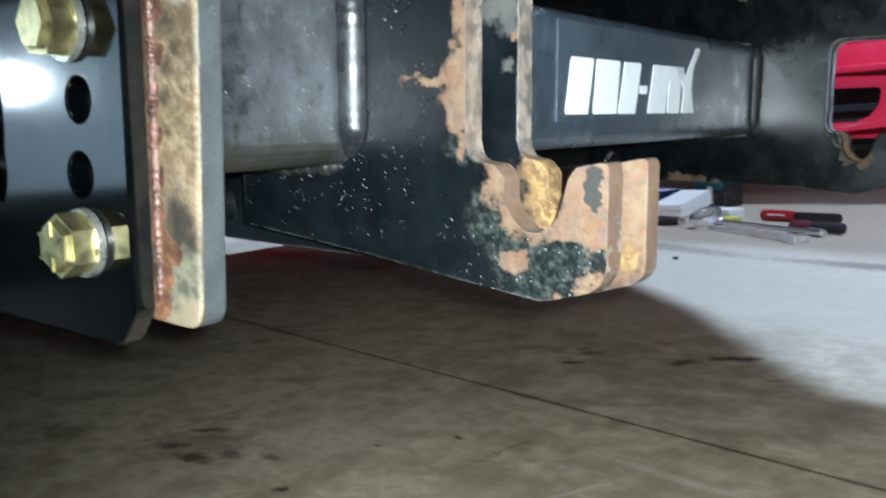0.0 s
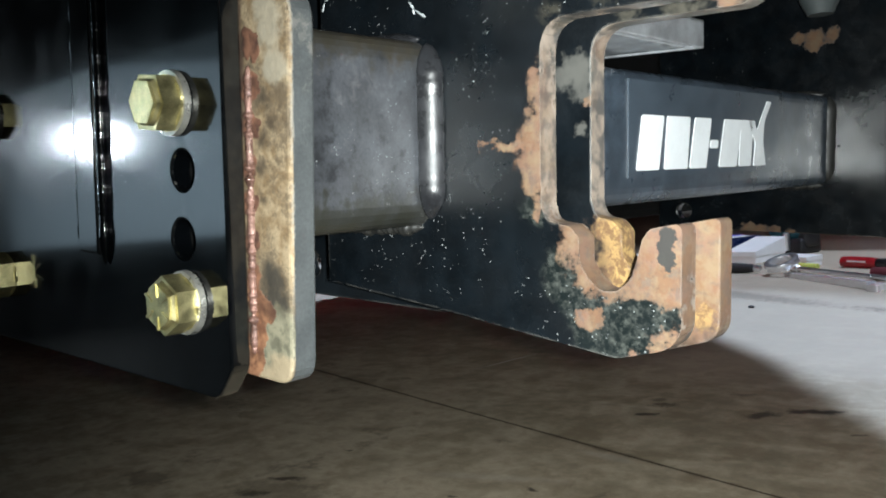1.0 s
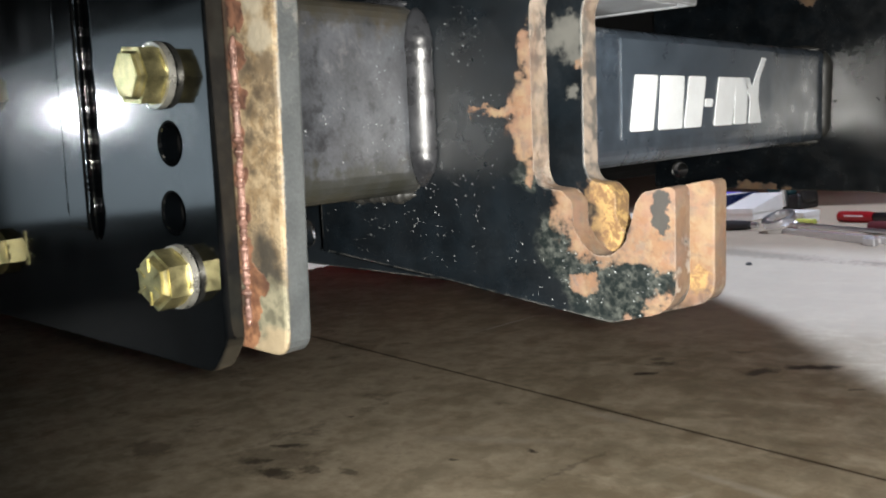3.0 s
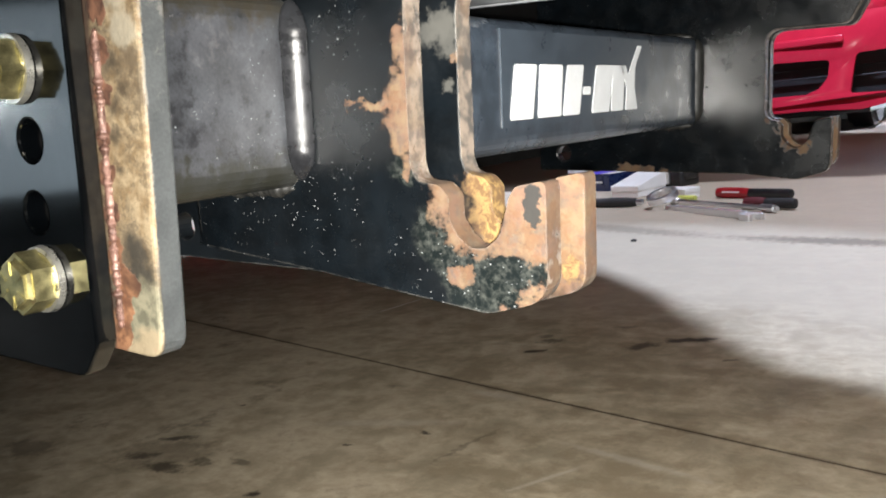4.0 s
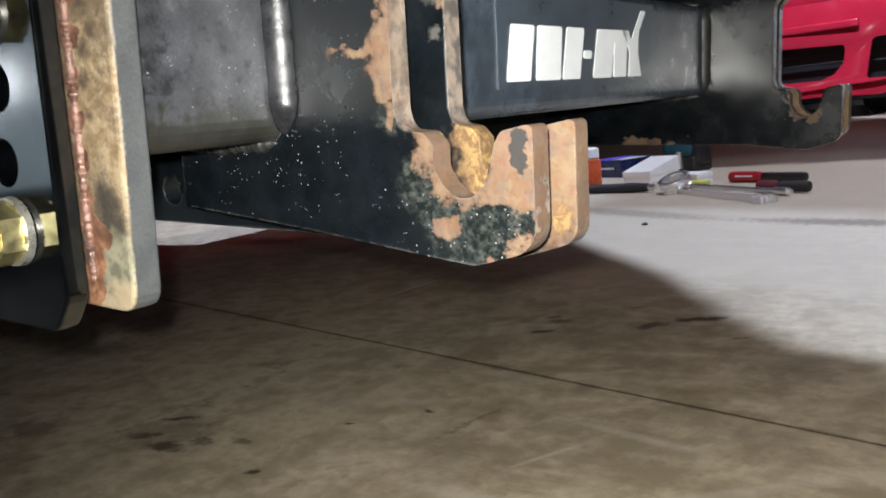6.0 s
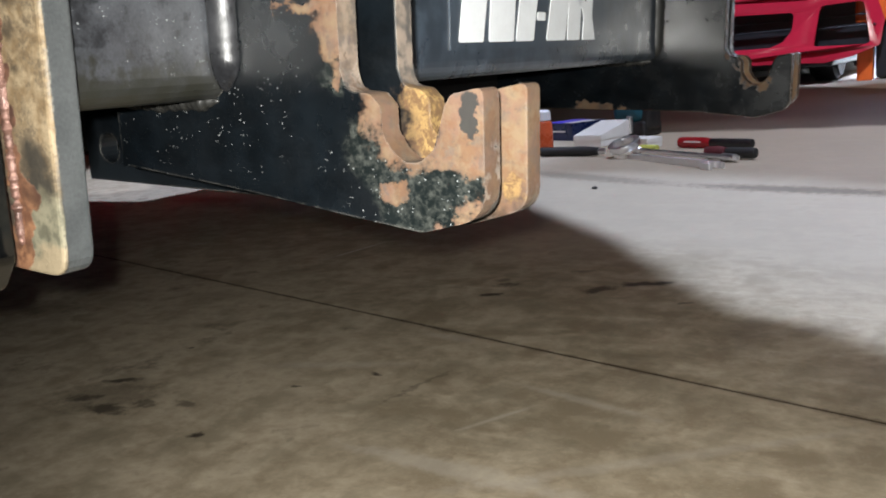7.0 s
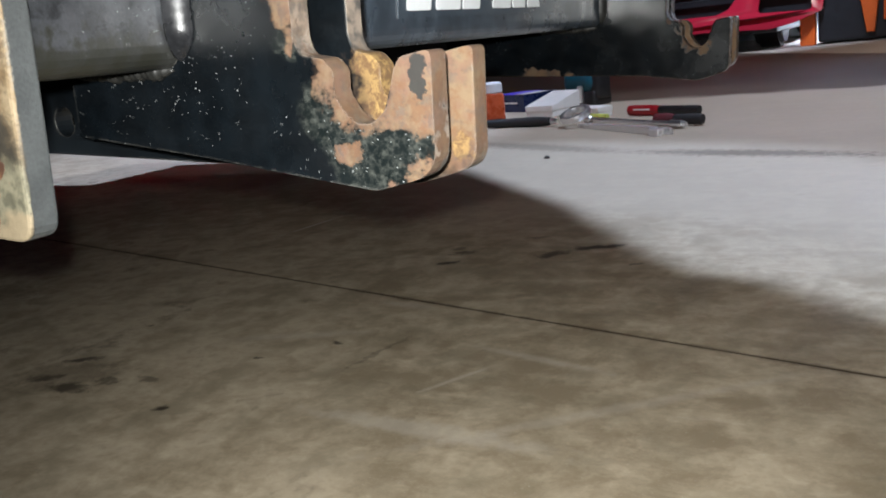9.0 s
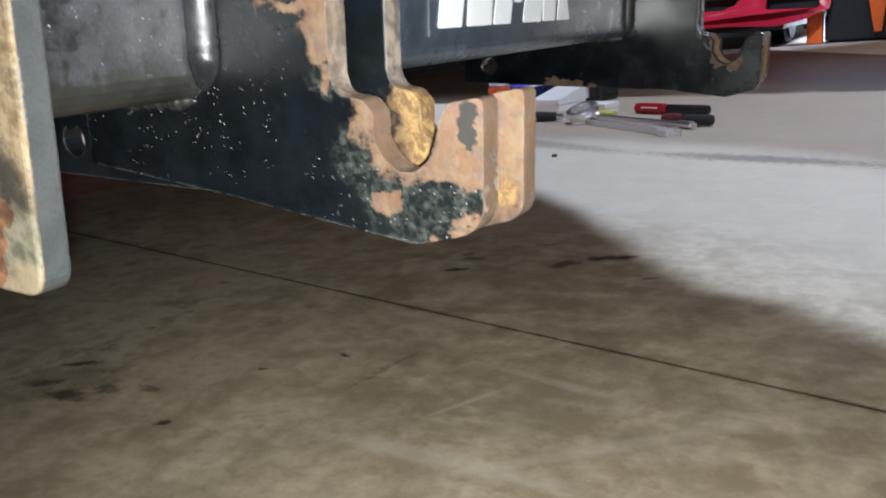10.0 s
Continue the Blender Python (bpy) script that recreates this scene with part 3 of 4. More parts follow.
# ---- garage ----
def build_room():
    floor = thing("floor", Matrix.Identity(4), "worn brown-grey sealed concrete garage floor with a saw-cut joint", "floor", kind="structure")
    # two slabs on either side of one straight joint
    d = Vector((1.356, -0.3212)).normalized()
    n = Vector((-d.y, d.x))
    o = Vector((-0.1414, 0.4489))
    for side in (1, -1):
        bm = bmesh.new()
        steps = 900
        lo, hi = [], []
        for k in range(steps + 1):
            s = -9 + 18 * k / steps
            p = o + d * s + n * side * (0.0011 + 0.0006 * noise.noise((s * 9, side, 0)) + 0.0006 * noise.noise((s * 55, side, 3)))
            q = o + d * s + n * side * 11
            lo.append(bm.verts.new((p.x, p.y, 0))), hi.append(bm.verts.new((q.x, q.y, 0)))
        for k in range(steps):
            bm.faces.new((lo[k], lo[k + 1], hi[k + 1], hi[k]))
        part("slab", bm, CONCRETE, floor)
    part("joint", boxed(-14, 14, -14, 14, -0.05, -0.0012), JOINT, floor, "dark dirt-filled saw cut")
    for name, b in (("wall_north", (-8, 8, 9.0, 9.2, 0, 3.2)), ("wall_south", (-8, 8, -5.2, -5.0, 0, 3.2)), ("wall_west", (-8.2, -8, -5.2, 9.2, 0, 3.2)), ("wall_east", (8, 8.2, -5.2, 9.2, 0, 3.2))):
        white = name == "wall_north"
        tagged(part(name, boxed(*b), WALL if white else WALL_DARK), "plain white painted garage wall" if white else "unseen garage wall, toned dark to cut bounced light", "wall", kind="structure")
    tagged(part("ceiling", boxed(-8.2, 8.2, -5.2, 9.2, 3.2, 3.3), CEILING), "unseen garage ceiling, toned dark to cut bounced light", "ceiling", kind="structure")


build_room()

# ---- the plow mount under the truck ----
LEAN = 3.6
MOUNT = pose(0, 0, 0.240, 0, LEAN, 0)
# rust patches on the outer hook: x, y, z, radius
NOTCH_RUST = [(-0.0183, 0.005, 0.0185, 0.0112), (-0.0186, 0.005, 0.0135, 0.0115), (-0.0182, 0.005, 0.0090, 0.0115), (-0.0165, 0.005, 0.0045, 0.0115), (-0.0135, 0.005, 0.0010, 0.0112), (-0.0095, 0.005, -0.0012, 0.0110),
              (-0.0050, 0.005, -0.0018, 0.0106), (-0.0005, 0.005, -0.0015, 0.0106), (0.0045, 0.005, -0.0005, 0.0108), (0.0090, 0.005, 0.0010, 0.0110), (-0.0260, 0.006, 0.0215, 0.0085)]
HORN_RUST = [(0.0190, 0.003, 0.0170, 0.020), (0.0190, 0.003, 0.0090, 0.020), (0.0150, 0.003, 0.0025, 0.012), (0.0225, 0.003, -0.0020, 0.012), (0.0262, 0.005, -0.0110, 0.008),
             (-0.0118, 0.0, -0.0153, 0.0064), (-0.0068, 0.0, -0.0138, 0.0058), (0.0215, 0.003, -0.0192, 0.0082), (0.0150, 0.003, -0.0228, 0.0078), (0.0085, 0.003, -0.0262, 0.0062), (0.0245, 0.004, -0.0150, 0.0064)]
SPIKE_RUST = [(-0.043 - 0.0026 * k, 0.0, 0.0518 - 0.0001 * k, 0.0046 - 0.00034 * k) for k in range(9)]
MOUTH_RUST = [(-0.0340, 0.004, 0.024 + 0.006 * k, (0.006, 0.008, 0.011, 0.0145, 0.0165, 0.0150, 0.0110, 0.0095, 0.0085, 0.007, 0.004, 0.004)[k]) for k in range(12)]
HOOK_RUST = NOTCH_RUST + HORN_RUST + SPIKE_RUST + MOUTH_RUST
HOOK_SMUDGE = [(0.0207, 0.0, 0.0180, 0.0034), (0.0203, 0.0, 0.0155, 0.0036), (0.0202, 0.0, 0.0130, 0.0035), (0.0206, 0.0, 0.0105, 0.0035), (0.0208, 0.0, 0.0083, 0.0030)]


def hook_outline(low, back, mouth, top=0.30, foot=((0.0005, -0.0285, 0.014), (0.0262, -0.0215, 0.013))):
    """A receiver plate: C-shaped mouth in front, round notch, horn, bottom edge through the points of low."""
    return rounded([
        (back, top, 0.004), (back, low[-1][1], 0.004), *[(x, z, 0.03) for x, z in reversed(low)], *foot,
        (0.0262, 0.0225, 0.003), (0.0138, 0.0200, 0.004), (0.0110, 0.0160, 0.004), (0.0094, 0.0102, 0.006), (0.0062, 0.0010, 0.006), (0.0005, -0.0035, 0.006), (-0.0060, -0.0038, 0.006), (-0.0113, 0.0005, 0.006), (-0.0152, 0.0065, 0.006),
        (-0.0152, 0.0155, 0.004), (-0.0195, 0.0200, 0.005), (mouth + 0.0020, 0.0212, 0.006), (mouth, 0.0280, 0.006), (mouth, 0.0985, 0.013), (0.0370, 0.0990, 0.010), (0.0500, 0.125, 0.010), (0.055, top, 0.02)], 6)


def ripple(bm, rings, n=10):
    """Skins a row of rings into a closed bead."""
    loops = [[bm.verts.new(p) for p in ring_] for ring_ in rings]
    for a, b in zip(loops, loops[1:]):
        for i in range(n):
            bm.faces.new((a[i], a[(i + 1) % n], b[(i + 1) % n], b[i]))
    bm.faces.new(loops[0]), bm.faces.new(loops[-1])


def bead(p, q, r, wave=0.0035, seed=0, rip=0.0, rough=0.16, rate=45, step=0.001):
    """A weld bead from p to q, with ripples."""
    bm = bmesh.new()
    p, q = Vector(p), Vector(q)
    d = (q - p).normalized()
    u = d.orthogonal().normalized()
    v = d.cross(u)
    steps = max(8, int((q - p).length / step))
    rings = []
    for k in range(steps + 1):
        f = k / steps
        c = p.lerp(q, f)
        rr = r * (0.96 + rip * abs(math.sin(f * (q - p).length / wave * math.pi)) + rough * noise.noise((f * (q - p).length * rate + seed, seed, 0)))
        rr *= max(0.12, min(1.0, min(f, 1 - f) * (q - p).length / (2.6 * r)) ** 0.6)
        rings.append([c + (u * math.cos(a) + v * math.sin(a)) * rr for a in [2 * math.pi * i / 10 for i in range(10)]])
    ripple(bm, rings)
    return bm


def fillet(x, y, z0, z1, wide, deep, seed=0.0):
    """An upright weld in the corner of a face looking to +x and a face looking to -y."""
    bm = bmesh.new()
    rings = []
    steps = 70
    for k in range(steps + 1):
        f = k / steps
        s = math.sin(math.pi / 2 * min(1.0, min(f, 1 - f) * (z1 - z0) / 0.013)) ** 0.6
        s = max(0.1, s) * (1 + 0.09 * noise.noise((f * 4 + seed, seed, 1)) + 0.03 * noise.noise((f * 19 + seed, seed, 4)))
        p, q, c = Vector((x, y - deep * s)), Vector((x + wide * s, y)), Vector((x + 0.74 * wide * s, y - 0.74 * deep * s))
        row = [p * (1 - g) ** 2 + c * 2 * g * (1 - g) + q * g * g for g in [i / 8 for i in range(9)]]
        z = z0 + (z1 - z0) * f
        rings.append([Vector((v.x, v.y, z)) for v in row] + [Vector((x - 0.0005, y + 0.0005, z))])
    ripple(bm, rings)
    return bm


def letter_block(y0, y1, z0, z1, lean, cut):
    """A plain slanted white shape, as wide as one letter of the mark."""
    out = rounded([(y0, z0, 0.002), (y1 - cut, z0, 0.002), (y1 + lean, z1, 0.002), (y0 + lean + cut, z1, 0.002)], 3)
    b = plate(out, 0.0, 0.0005, 0.0)
    bmesh.ops.transform(b, matrix=Matrix(((0, -1, 0, -0.0883), (1, 0, 0, 0), (0, 0, 1, 0), (0, 0, 0, 1))), verts=b.verts)
    return b


def build_mount():
    mount = thing("plow_mount", MOUNT, "black steel plow mount with rusty hook plates under the truck", "plow mount")
    near_mat = painted("chipped black paint, hook worn to tan rust", HOOK_RUST, 0.38, smudge=HOOK_SMUDGE, rims=True, specks=0.62, worn=0.25, grime_and_shade=[(0.024 * k - 0.028, 0.0065, 0.1010, 0.010, (0.030, 0.028, 0.022)) for k in range(4)], shade=0.53, tan=0.85, dust=0.022, rough=0.27, ragged=0.58, scuffs=[(-0.004, 0.0, -0.014, 0.020), (0.011, 0.0, -0.012, 0.015), (0.019, 0.0, -0.012, 0.010), (-0.020, 0.0, 0.0, 0.014), (-0.036, 0.0, 0.026, 0.008)])
    gold = painted("hook face worn to golden rust", [(0.007, 0.036, 0.006, 0.058), (-0.0195, 0.036, 0.0165, 0.0145), (-0.0215, 0.036, 0.0215, 0.0105), (-0.0150, 0.036, 0.0060, 0.0150), (-0.0135, 0.036, -0.0030, 0.0150), (-0.027, 0.04, 0.09, 0.010), (-0.029, 0.034, 0.07, 0.006), (0.03, 0.035, 0.11, 0.02)], 0.42, tan=0.9, shade=0.61, dust=0.03, rough=0.3, ragged=0.35, pits=[(-0.018, 0.036, 0.014, 0.014), (-0.016, 0.036, 0.004, 0.014), (-0.010, 0.036, -0.004, 0.012), (0.020, 0.034, -0.016, 0.006), (-0.008, 0.040, 0.002, 0.012)], warm=(0.25, 0.135, 0.032), rims=True, grime_and_shade=[*[(0.024 * k - 0.012, 0.039, 0.1000, 0.013, (0.050, 0.046, 0.036)) for k in range(3)], (-0.036, 0.032, 0.083, 0.010, DIRT), (-0.034, 0.032, 0.078, 0.010, DIRT), (-0.042, 0.032, 0.081, 0.008, DIRT), (-0.034, 0.032, 0.055, 0.005, DIRT)])
    far_rust = [(-0.0165, 0.533, 0.017, 0.0080), (-0.0158, 0.533, 0.010, 0.0080), (-0.0125, 0.533, 0.002, 0.0080), (-0.0065, 0.533, -0.0035, 0.0085), (-0.026, 0.530, 0.0215, 0.005), (0.0015, 0.529, -0.0055, 0.0070), (0.0095, 0.529, -0.0010, 0.0050), (-0.16, 0.529, -0.026, 0.012), (-0.148, 0.529, -0.027, 0.011), (-0.135, 0.529, -0.028, 0.010), (-0.122, 0.529, -0.028, 0.007), (-0.118, 0.529, 0.1485, 0.009), (-0.103, 0.529, 0.146, 0.013), (-0.088, 0.529, 0.1490, 0.009), (-0.104, 0.529, 0.139, 0.008)]
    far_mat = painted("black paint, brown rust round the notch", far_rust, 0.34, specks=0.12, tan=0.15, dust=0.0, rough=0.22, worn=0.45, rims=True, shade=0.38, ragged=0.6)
    last_mat = painted("black paint, brown rusty hook", [(0.0, 0.559, 0.0, 0.05)], 0.35, specks=0.02, tan=0.12, rims=True, shade=0.6)
    outer = [(-0.0346, -0.0245), (-0.0803, -0.0190), (-0.1614, -0.0110)]
    inner = [(-0.05, -0.0277), (-0.2262, -0.0262)]
    foot = ((-0.0010, -0.0322, 0.016), (0.0262, -0.0238, 0.010))
    hole = ring(-0.2095, -0.0095, 0.0075)
    part("receiver_plate", plate(hook_outline(outer, -0.158, -0.0325), 0.0, 0.011), near_mat, mount, "black plate, its hook worn to tan rust")
    part("receiver_plate", plate(hook_outline(inner, -0.2275, -0.0295, foot=foot), 0.032, 0.043, holes=[hole]), gold, mount, "inner plate with golden bare hook")
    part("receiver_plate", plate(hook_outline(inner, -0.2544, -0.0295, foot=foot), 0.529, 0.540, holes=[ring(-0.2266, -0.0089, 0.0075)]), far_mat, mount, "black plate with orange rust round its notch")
    part("receiver_plate", plate(hook_outline(outer, -0.158, -0.0325), 0.559, 0.570), last_mat, mount, "black plate with brown rusty hook edge")
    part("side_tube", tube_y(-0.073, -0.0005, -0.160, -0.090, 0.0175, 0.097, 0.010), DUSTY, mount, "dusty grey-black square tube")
    bar = part("crossbar", tube_y(0.0435, 0.5285, -0.160, -0.090, 0.0175, 0.097, 0.010), TUBE, mount, "satin black square tube")
    # welds round the tube ends
    for y, x1 in ((-0.001, -0.0885), (0.528, -0.0885)):
        near_side = y < 0
        smooth(part("weld", fillet(-0.0905, y + 0.0012, 0.0205, 0.0955, 0.0092 if near_side else 0.007, 0.0078 if near_side else 0.006, y), WELD if near_side else WELD_DULL, mount, "glossy painted weld bead"), 180)
        smooth(part("weld", bead((-0.156, y, 0.0975), (-0.094, y, 0.0975), 0.0045, seed=y + 3), WELD if y < 0 else WELD_DULL, mount), 80)
        smooth(part("weld", bead((-0.156, y, 0.0170), (-0.094, y, 0.0170), 0.0036, seed=y + 5, rip=0.25, rough=0.5, rate=160), WELD_DULL, mount), 80)
    # bare scratches in the paint of the near plate
    for k, (a, b) in enumerate((((-0.1022, 0.122), (-0.1010, 0.1148)), ((-0.1010, 0.1148), (-0.0972, 0.1105)), ((-0.0972, 0.1105), (-0.0905, 0.1063)), ((-0.0981, 0.1112), (-0.0972, 0.1081)), ((-0.1472, 0.1248), (-0.1548, 0.1215)), ((-0.1548, 0.1215), (-0.1567, 0.1164)), ((-0.1620, 0.107), (-0.1578, 0.1092)))):
        part("scratch", bead((a[0], 0.0002, a[1]), (b[0], 0.0002, b[1]), 0.0006, 0.004, k, 0.0, 0.6, 400), SCRATCH, mount, "bare pale scratch")
    st = part("sticker", boxed(-0.0902, -0.0890, 0.170, 0.405, 0.0335, 0.0905), STICKER, bar, "dark sticker with a row of white shapes")
    # the mark on the sticker, as plain shapes: three, a dash, three, and a tall swash
    z0, z1 = 0.0375, 0.0705
    for y0, y1, lean, cut in ((0.178, 0.209, 0.004, 0.003), (0.213, 0.245, 0.004, 0.0), (0.248, 0.277, 0.004, 0.004), (0.293, 0.327, 0.005, 0.004), (0.327, 0.349, 0.004, 0.0)):
        part("white_shape", letter_block(y0, y1, z0, z1, lean, cut), WHITE, bar)
    part("white_shape", letter_block(0.279, 0.291, 0.0505, 0.0560, 0.001, 0.0), WHITE, bar)
    b = plate(rounded([(0.354, z0, 0.001), (0.378, z0, 0.001), (0.372, 0.055, 0.01), (0.374, 0.070, 0.01), (0.388, 0.0855, 0.001), (0.379, 0.0855, 0.001), (0.366, 0.071, 0.01), (0.360, 0.0625, 0.004), (0.355, z1, 0.001), (0.343, z1, 0.001), (0.357, 0.055, 0.006)], 4), 0.0, 0.0005, 0.0)
    bmesh.ops.transform(b, matrix=Matrix(((0, -1, 0, -0.0883), (1, 0, 0, 0), (0, 0, 1, 0), (0, 0, 0, 1))), verts=b.verts)
    part("white_shape", b, WHITE, bar, "tall white swash")
    # folded metal channel above the crossbar
    bm = bmesh.new()
    box(bm, -0.135, -0.046, 0.075, 0.175, 0.116, 0.1185, 0.0008), box(bm, -0.0485, -0.046, 0.075, 0.175, 0.1035, 0.1185, 0.0008), box(bm, -0.135, -0.046, 0.1725, 0.175, 0.1035, 0.1185, 0.0008), box(bm, -0.135, -0.052, 0.075, 0.165, 0.1035, 0.1055, 0.0008)
    part("channel", bm, DULL, mount, "dull aluminium channel")
    return mount


build_mount()


def hex_bolt(parent, x, z, spin, y=0.0, marks=True, washer=True):
    """A zinc-plated hex bolt with its washer, head towards -y."""
    m = pose(x, y, z, 90, 0, 0)
    bm = bmesh.new()
    cyl(bm, m @ pose(0, 0, 0.0028 if washer else 0, 0, 0, spin), 0.0114, 0.0114, 0.0105, 6)
    top = [f for f in bm.faces if f.normal.y < -0.9]
    bmesh.ops.bevel(bm, geom=list({e for f in top for e in f.edges}), offset=0.0024, segments=3, affect="EDGES")
    cyl(bm, m @ pose(0, 0, 0.0028 if washer else 0), 0.0106, 0.0106, 0.0008, 28)
    for k in range(6 if marks else 0):
        a = radians(60 * k + 30 + spin)
        box_at = m @ pose(0.0062 * math.cos(a), 0.0062 * math.sin(a), 0.0134, 0, 0, math.degrees(a))
        bmesh.ops.create_cube(bm, size=1.0, matrix=box_at @ Matrix.Diagonal((0.0050, 0.0009, 0.0009, 1)))
    head = part("bolt", bm, ZINC, parent, "yellow zinc hex bolt")
    if washer:
        bm = bmesh.new()
        cyl(bm, m @ pose(0, 0, 0.0003), 0.0124, 0.0121, 0.0026, 32)
        smooth(part("washer", bm, ZINC_PALE, head, "pale zinc washer"))
    return head


def build_bracket():
    br = thing("side_bracket", pose(-0.104, -0.098, 0.240, 0, 6.0, 0), "glossy black steel frame bracket with yellow zinc bolts", "bracket")
    out = rounded([(-0.45, 0.01, 0.004), (-0.2052, -0.0421, 0.03), (-0.0045, -0.0345, 0.009), (0.0042, -0.022, 0.008), (-0.0030, 0.30, 0.004), (-0.45, 0.30, 0.004)])
    holes = [ring(-0.0245, 0.0497, 0.0076, 32), ring(-0.0252, 0.0238, 0.0076, 32)]
    part("plate", plate(out, 0.0, 0.0085, 0.0015, holes), GLOSS, br, "glossy black plate with round holes")
    # near-black sheet added so the holes look deep in shade
    part("hole_shade", boxed(-0.44, -0.012, 0.0090, 0.0135, -0.028, 0.30, 0.001), UNDER, br, "added black sheet that keeps the holes dark")
    part("rib", boxed(-0.1026, -0.0850, -0.0035, 0.0002, 0.012, 0.30, 0.0012), GLOSS, br, "narrow black upright rib")
    smooth(part("weld", bead((-0.1040, -0.0010, 0.014), (-0.1034, -0.0010, 0.29), 0.0020, 0.0024, 2, 0.02, 0.14, 120, 0.0008), GLOSS, br), 80)
    smooth(part("weld", bead((-0.0838, -0.0010, 0.008), (-0.0834, -0.0010, 0.29), 0.0023, 0.0026, 7, 0.03, 0.18, 120, 0.0008), GLOSS, br), 80)
    hex_bolt(br, -0.0290, 0.0745, 27, marks=False)
    hex_bolt(br, -0.0225, 0.0000, 3)
    hex_bolt(br, -0.2010, 0.0710, 5)
    hex_bolt(br, -0.1880, -0.0080, 6, washer=False)
    part("flange", plate(rounded([(-0.1, -0.029, 0.004), (0.0215, -0.0275, 0.009), (0.0215, 0.1145, 0.012), (-0.1, 0.1145, 0.004)]), 0.014, 0.0255), FLANGE, br, "flange scaled with ochre and orange rust")
    smooth(part("weld", bead((-0.0004, 0.0138, -0.019), (-0.0016, 0.0138, 0.088), 0.0015, 0.0031, 11, 0.20, 0.9, 420, 0.0004), RUSTWELD, br, "rust-brown weld bead"), 60)
    # unidentified bright patch above the flange, added as a pale block
    part("pale_block", boxed(-0.052, 0.004, 0.030, 0.046, 0.1180, 0.140, 0.001), CARD, br, "pale block added for the bright patch above the flange")
    return br


build_bracket()


# ---- the truck above ----
def slab_xy(out, z0, z1):
    b = plate([Vector((p.x, p.y)) for p in out], z0, z1, 0)
    bmesh.ops.transform(b, matrix=Matrix(((1, 0, 0, 0), (0, 0, 1, 0), (0, 1, 0, 0), (0, 0, 0, 1))), verts=b.verts)
    return b


def build_truck():
    truck = thing("pickup_truck", Matrix.Identity(4), "front end of a red pickup truck above the mount", "truck")
    # outline fitted so the unseen body casts the shadow edge on the floor
    out = rounded([(-4.6, -0.76, 0.1), (0.05, -0.76, 0.35), (0.75, -0.2, 0.4), (0.62, 0.33, 0.2), (0.156, 0.773, 0.02), (0.094, 0.826, 0.02), (0.047, 0.836, 0.03), (-0.014, 0.899, 0.05), (-0.174, 1.112, 0.1), (-0.457, 1.395, 0.05), (-0.53, 1.445, 0.06), (-4.6, 1.46, 0.1)], 8)
    part("body", slab_xy(out, 0.66, 1.25), RED, truck, "red body out of view, outlined to cast the floor shadow")
    inner = rounded([(-4.5, -0.72, 0.1), (0.0, -0.72, 0.35), (0.60, -0.2, 0.4), (0.44, 0.31, 0.3), (-0.05, 0.70, 0.1), (-0.62, 1.25, 0.14), (-4.5, 1.33, 0.1)], 8)
    part("underbody", slab_xy(inner, 0.56, 0.658), UNDER, truck, "grimy black underbody")
    # three unseen slabs added to shape the floor shadow and bounce red onto it
    part("bounce_panel", boxed(-2.8, -1.4, 1.06, 1.375, 0.28, 0.70, 0.03, 3), RED, truck, "unseen red panel added to tint and shade the floor")
    part("shadow_step", boxed(-1.82, -1.47, 1.30, 1.66, 0.275, 0.315, 0.012, 3), RED, truck, "unseen red slab added to shape the floor shadow")
    part("shadow_slab", boxed(-1.46, -0.95, 1.02, 1.64, 0.265, 0.305, 0.012, 3), UNDER, truck, "unseen black slab added to keep the floor dark")
    part("crossmember", boxed(-0.46, -0.32, 0.06, 0.90, 0.236, 0.57, 0.02, 3), UNDER, truck, "black crossmember")
    for y in (-0.080, 0.62):
        part("frame_rail", boxed(-4.0, -0.06, y - 0.04, y + 0.04, 0.42, 0.56, 0.01), UNDER, truck, "black steel frame rail")
    bm = bmesh.new()
    cyl(bm, pose(-0.064, 0.45, 0.400), 0.010, 0.0155, 0.012, 24)
    cyl(bm, pose(-0.064, 0.45, 0.4119), 0.0155, 0.0155, 0.15, 24)
    smooth(part("bump_stop", bm, STOP, truck, "grey rubber bump stop"))
    for x, y in ((-4.0, -0.86), (-4.0, 1.36)):
        bm = bmesh.new()
        cyl(bm, pose(x, y - 0.12, 0.38, -90, 0, 0), 0.38, 0.38, 0.24, 40)
        bmesh.ops.bevel(bm, geom=[e for e in bm.edges if abs(e.verts[0].co.y - e.verts[1].co.y) < 1e-5], offset=0.03, segments=3, affect="EDGES")
        smooth(part("wheel", bm, RUBBER, truck, "black tyre"))


build_truck()


